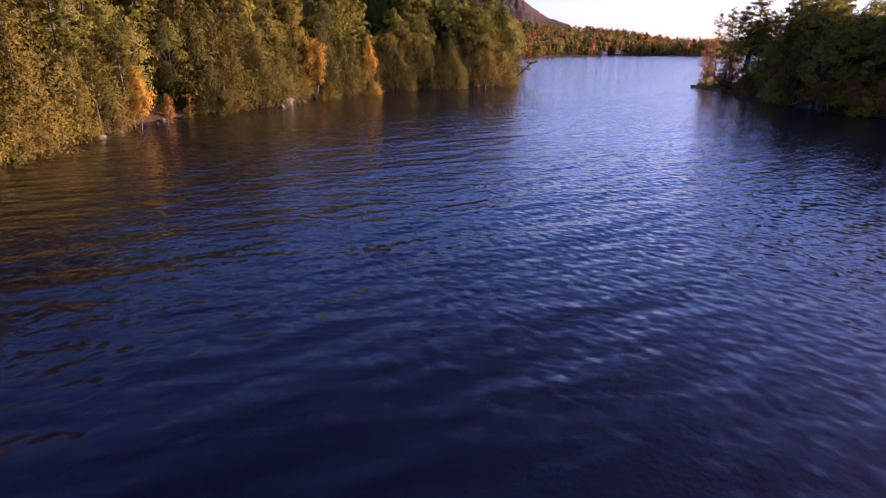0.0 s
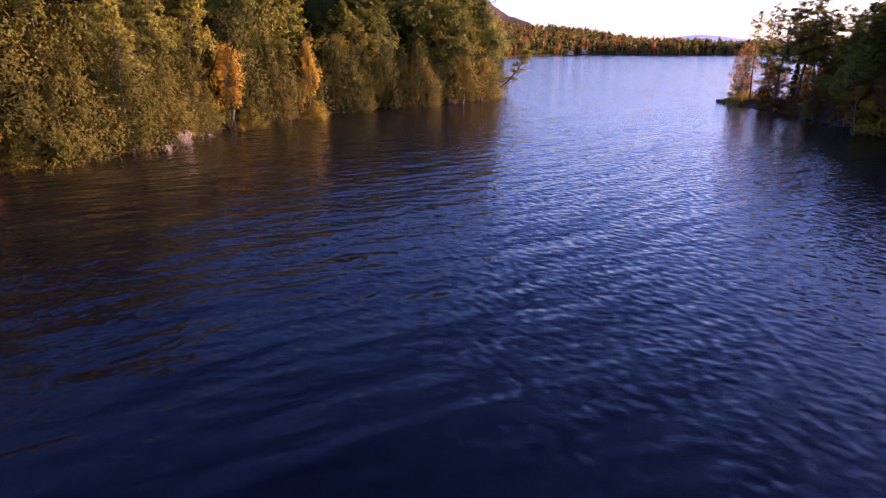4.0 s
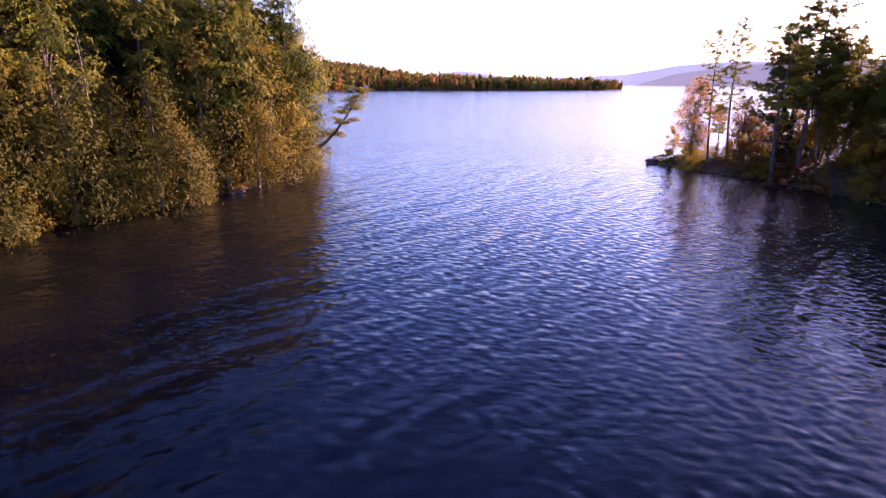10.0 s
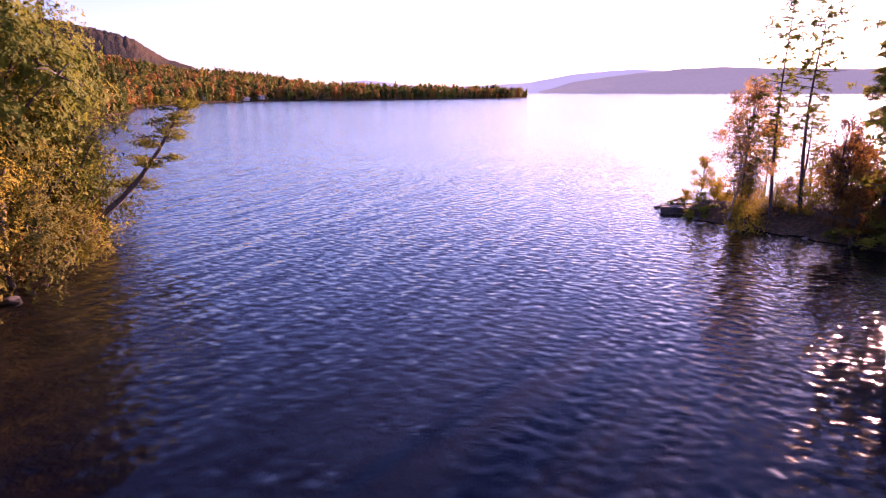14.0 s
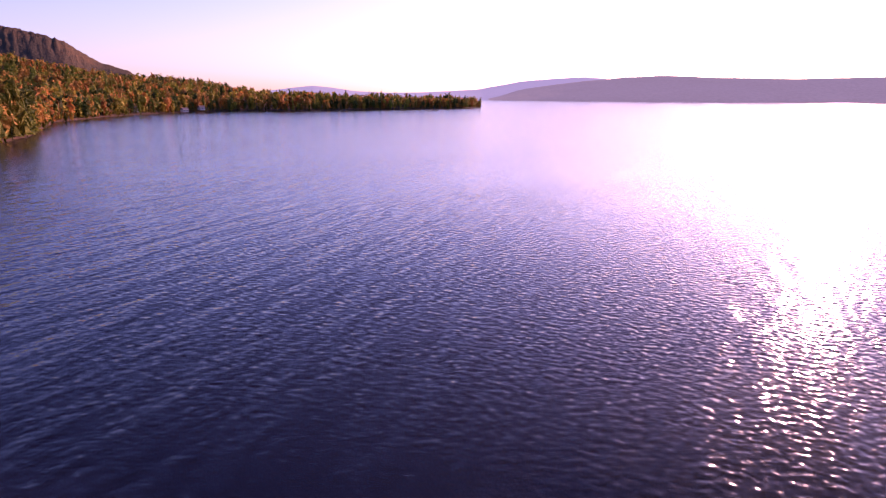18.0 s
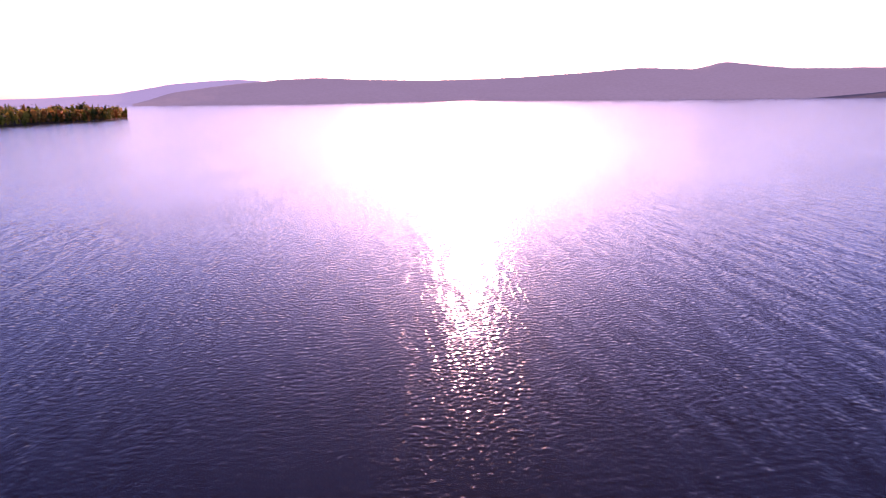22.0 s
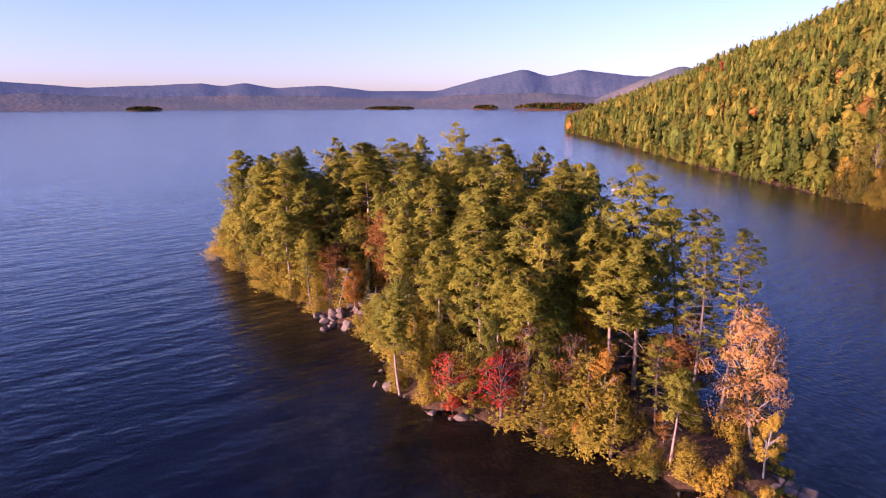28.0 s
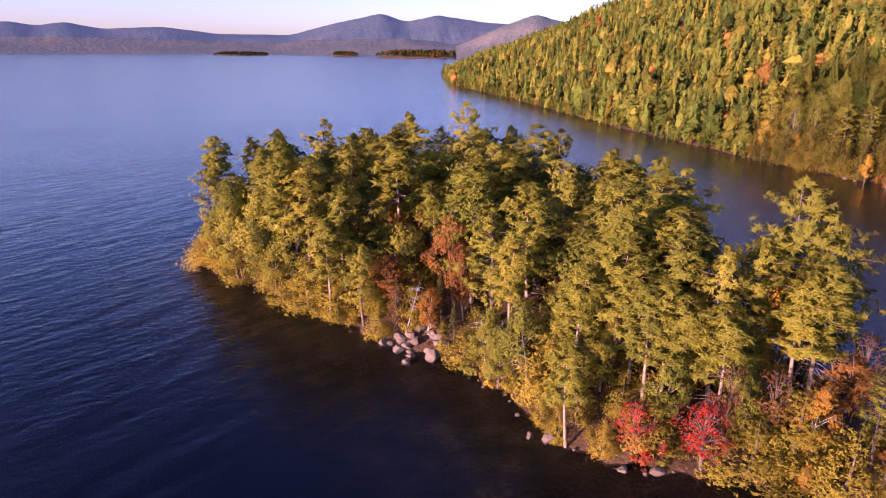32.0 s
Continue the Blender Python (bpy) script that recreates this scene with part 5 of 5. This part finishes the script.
hx, hy = lakeside(149.6, 3240)
house("grand_hotel", (hx, hy, 6), 30, 70, 22, 17, 14, "large white lakeside hotel with rows of windows", 4)
hx, hy = lakeside(148.5, 3230)
house("hotel_wing", (hx, hy, 3), 30, 44, 18, 11, 9, "white wing of the lakeside hotel", 3)
hx, hy = lakeside(146.6, 3220)
house("boathouse", (hx, hy, 1), 30, 26, 12, 7, 4, "white boathouse on the far shore")
hx, hy = lakeside(109.4, 3560)
house("boathouse", (hx, hy, 1), -20, 34, 14, 9, 5, "pale house on the far shore")


# ---- motor boat ----
def boat(at, turn):
    top = tagged(new("motor_boat"), "small white motor boat with a canopy on the open water", "boat")
    top.matrix_basis = pose(*at, 0, 0, turn)
    s_ = np.linspace(0, 1, 9)
    half = 1.05 * np.sqrt(np.clip(1 - s_**3.2, 0, 1)) + 0.02
    rows_ = []
    for zz, k in ((-0.35, 0.25), (0.0, 0.8), (0.7, 1.0), (0.62, 0.86), (0.3, 0.8)):
        rows_.append(np.c_[-2.8 + 5.6 * s_, half * k, np.full(9, zz) + 0.12 * s_ * (zz > 0)])
    ring = [np.concatenate([r_, (r_ * [1, -1, 1])[::-1]]) for r_ in rows_]
    n = 18
    i, j = np.meshgrid(np.arange(4), np.arange(n), indexing="ij")
    f = np.stack([i * n + j, i * n + (j + 1) % n, (i + 1) * n + (j + 1) % n, (i + 1) * n + j], -1).reshape(-1, 4)
    part("hull", mesh("hull", np.concatenate(ring), f, WHITE, smooth=True), top)
    box("deck", (4.8, 1.5, 0.08), (-0.3, 0, 0.3), DECK, top)
    box("windscreen", (0.08, 1.5, 0.55), (0.7, 0, 1.0), GLASS, top)
    box("canopy", (2.4, 1.9, 0.1), (-0.9, 0, 2.0), WHITE, top)
    for x in (-1.9, 0.1):
        for y in (-0.85, 0.85):
            box("canopy_post", (0.06, 0.06, 1.4), (x, y, 1.3), ROOF, top, bevel=0.01)
    box("outboard", (0.5, 0.45, 0.9), (-3.0, 0, 0.5), ROOF, top)
    return top


first_boat = boat((17.0, 14.0, 0.0), 8)
first_boat.matrix_basis = pose(17, 14, 0, 0, 0, 8) @ Matrix.Scale(0.55, 4)
copy_thing(first_boat, pose(-330, -1130, 0, 0, 0, 40))
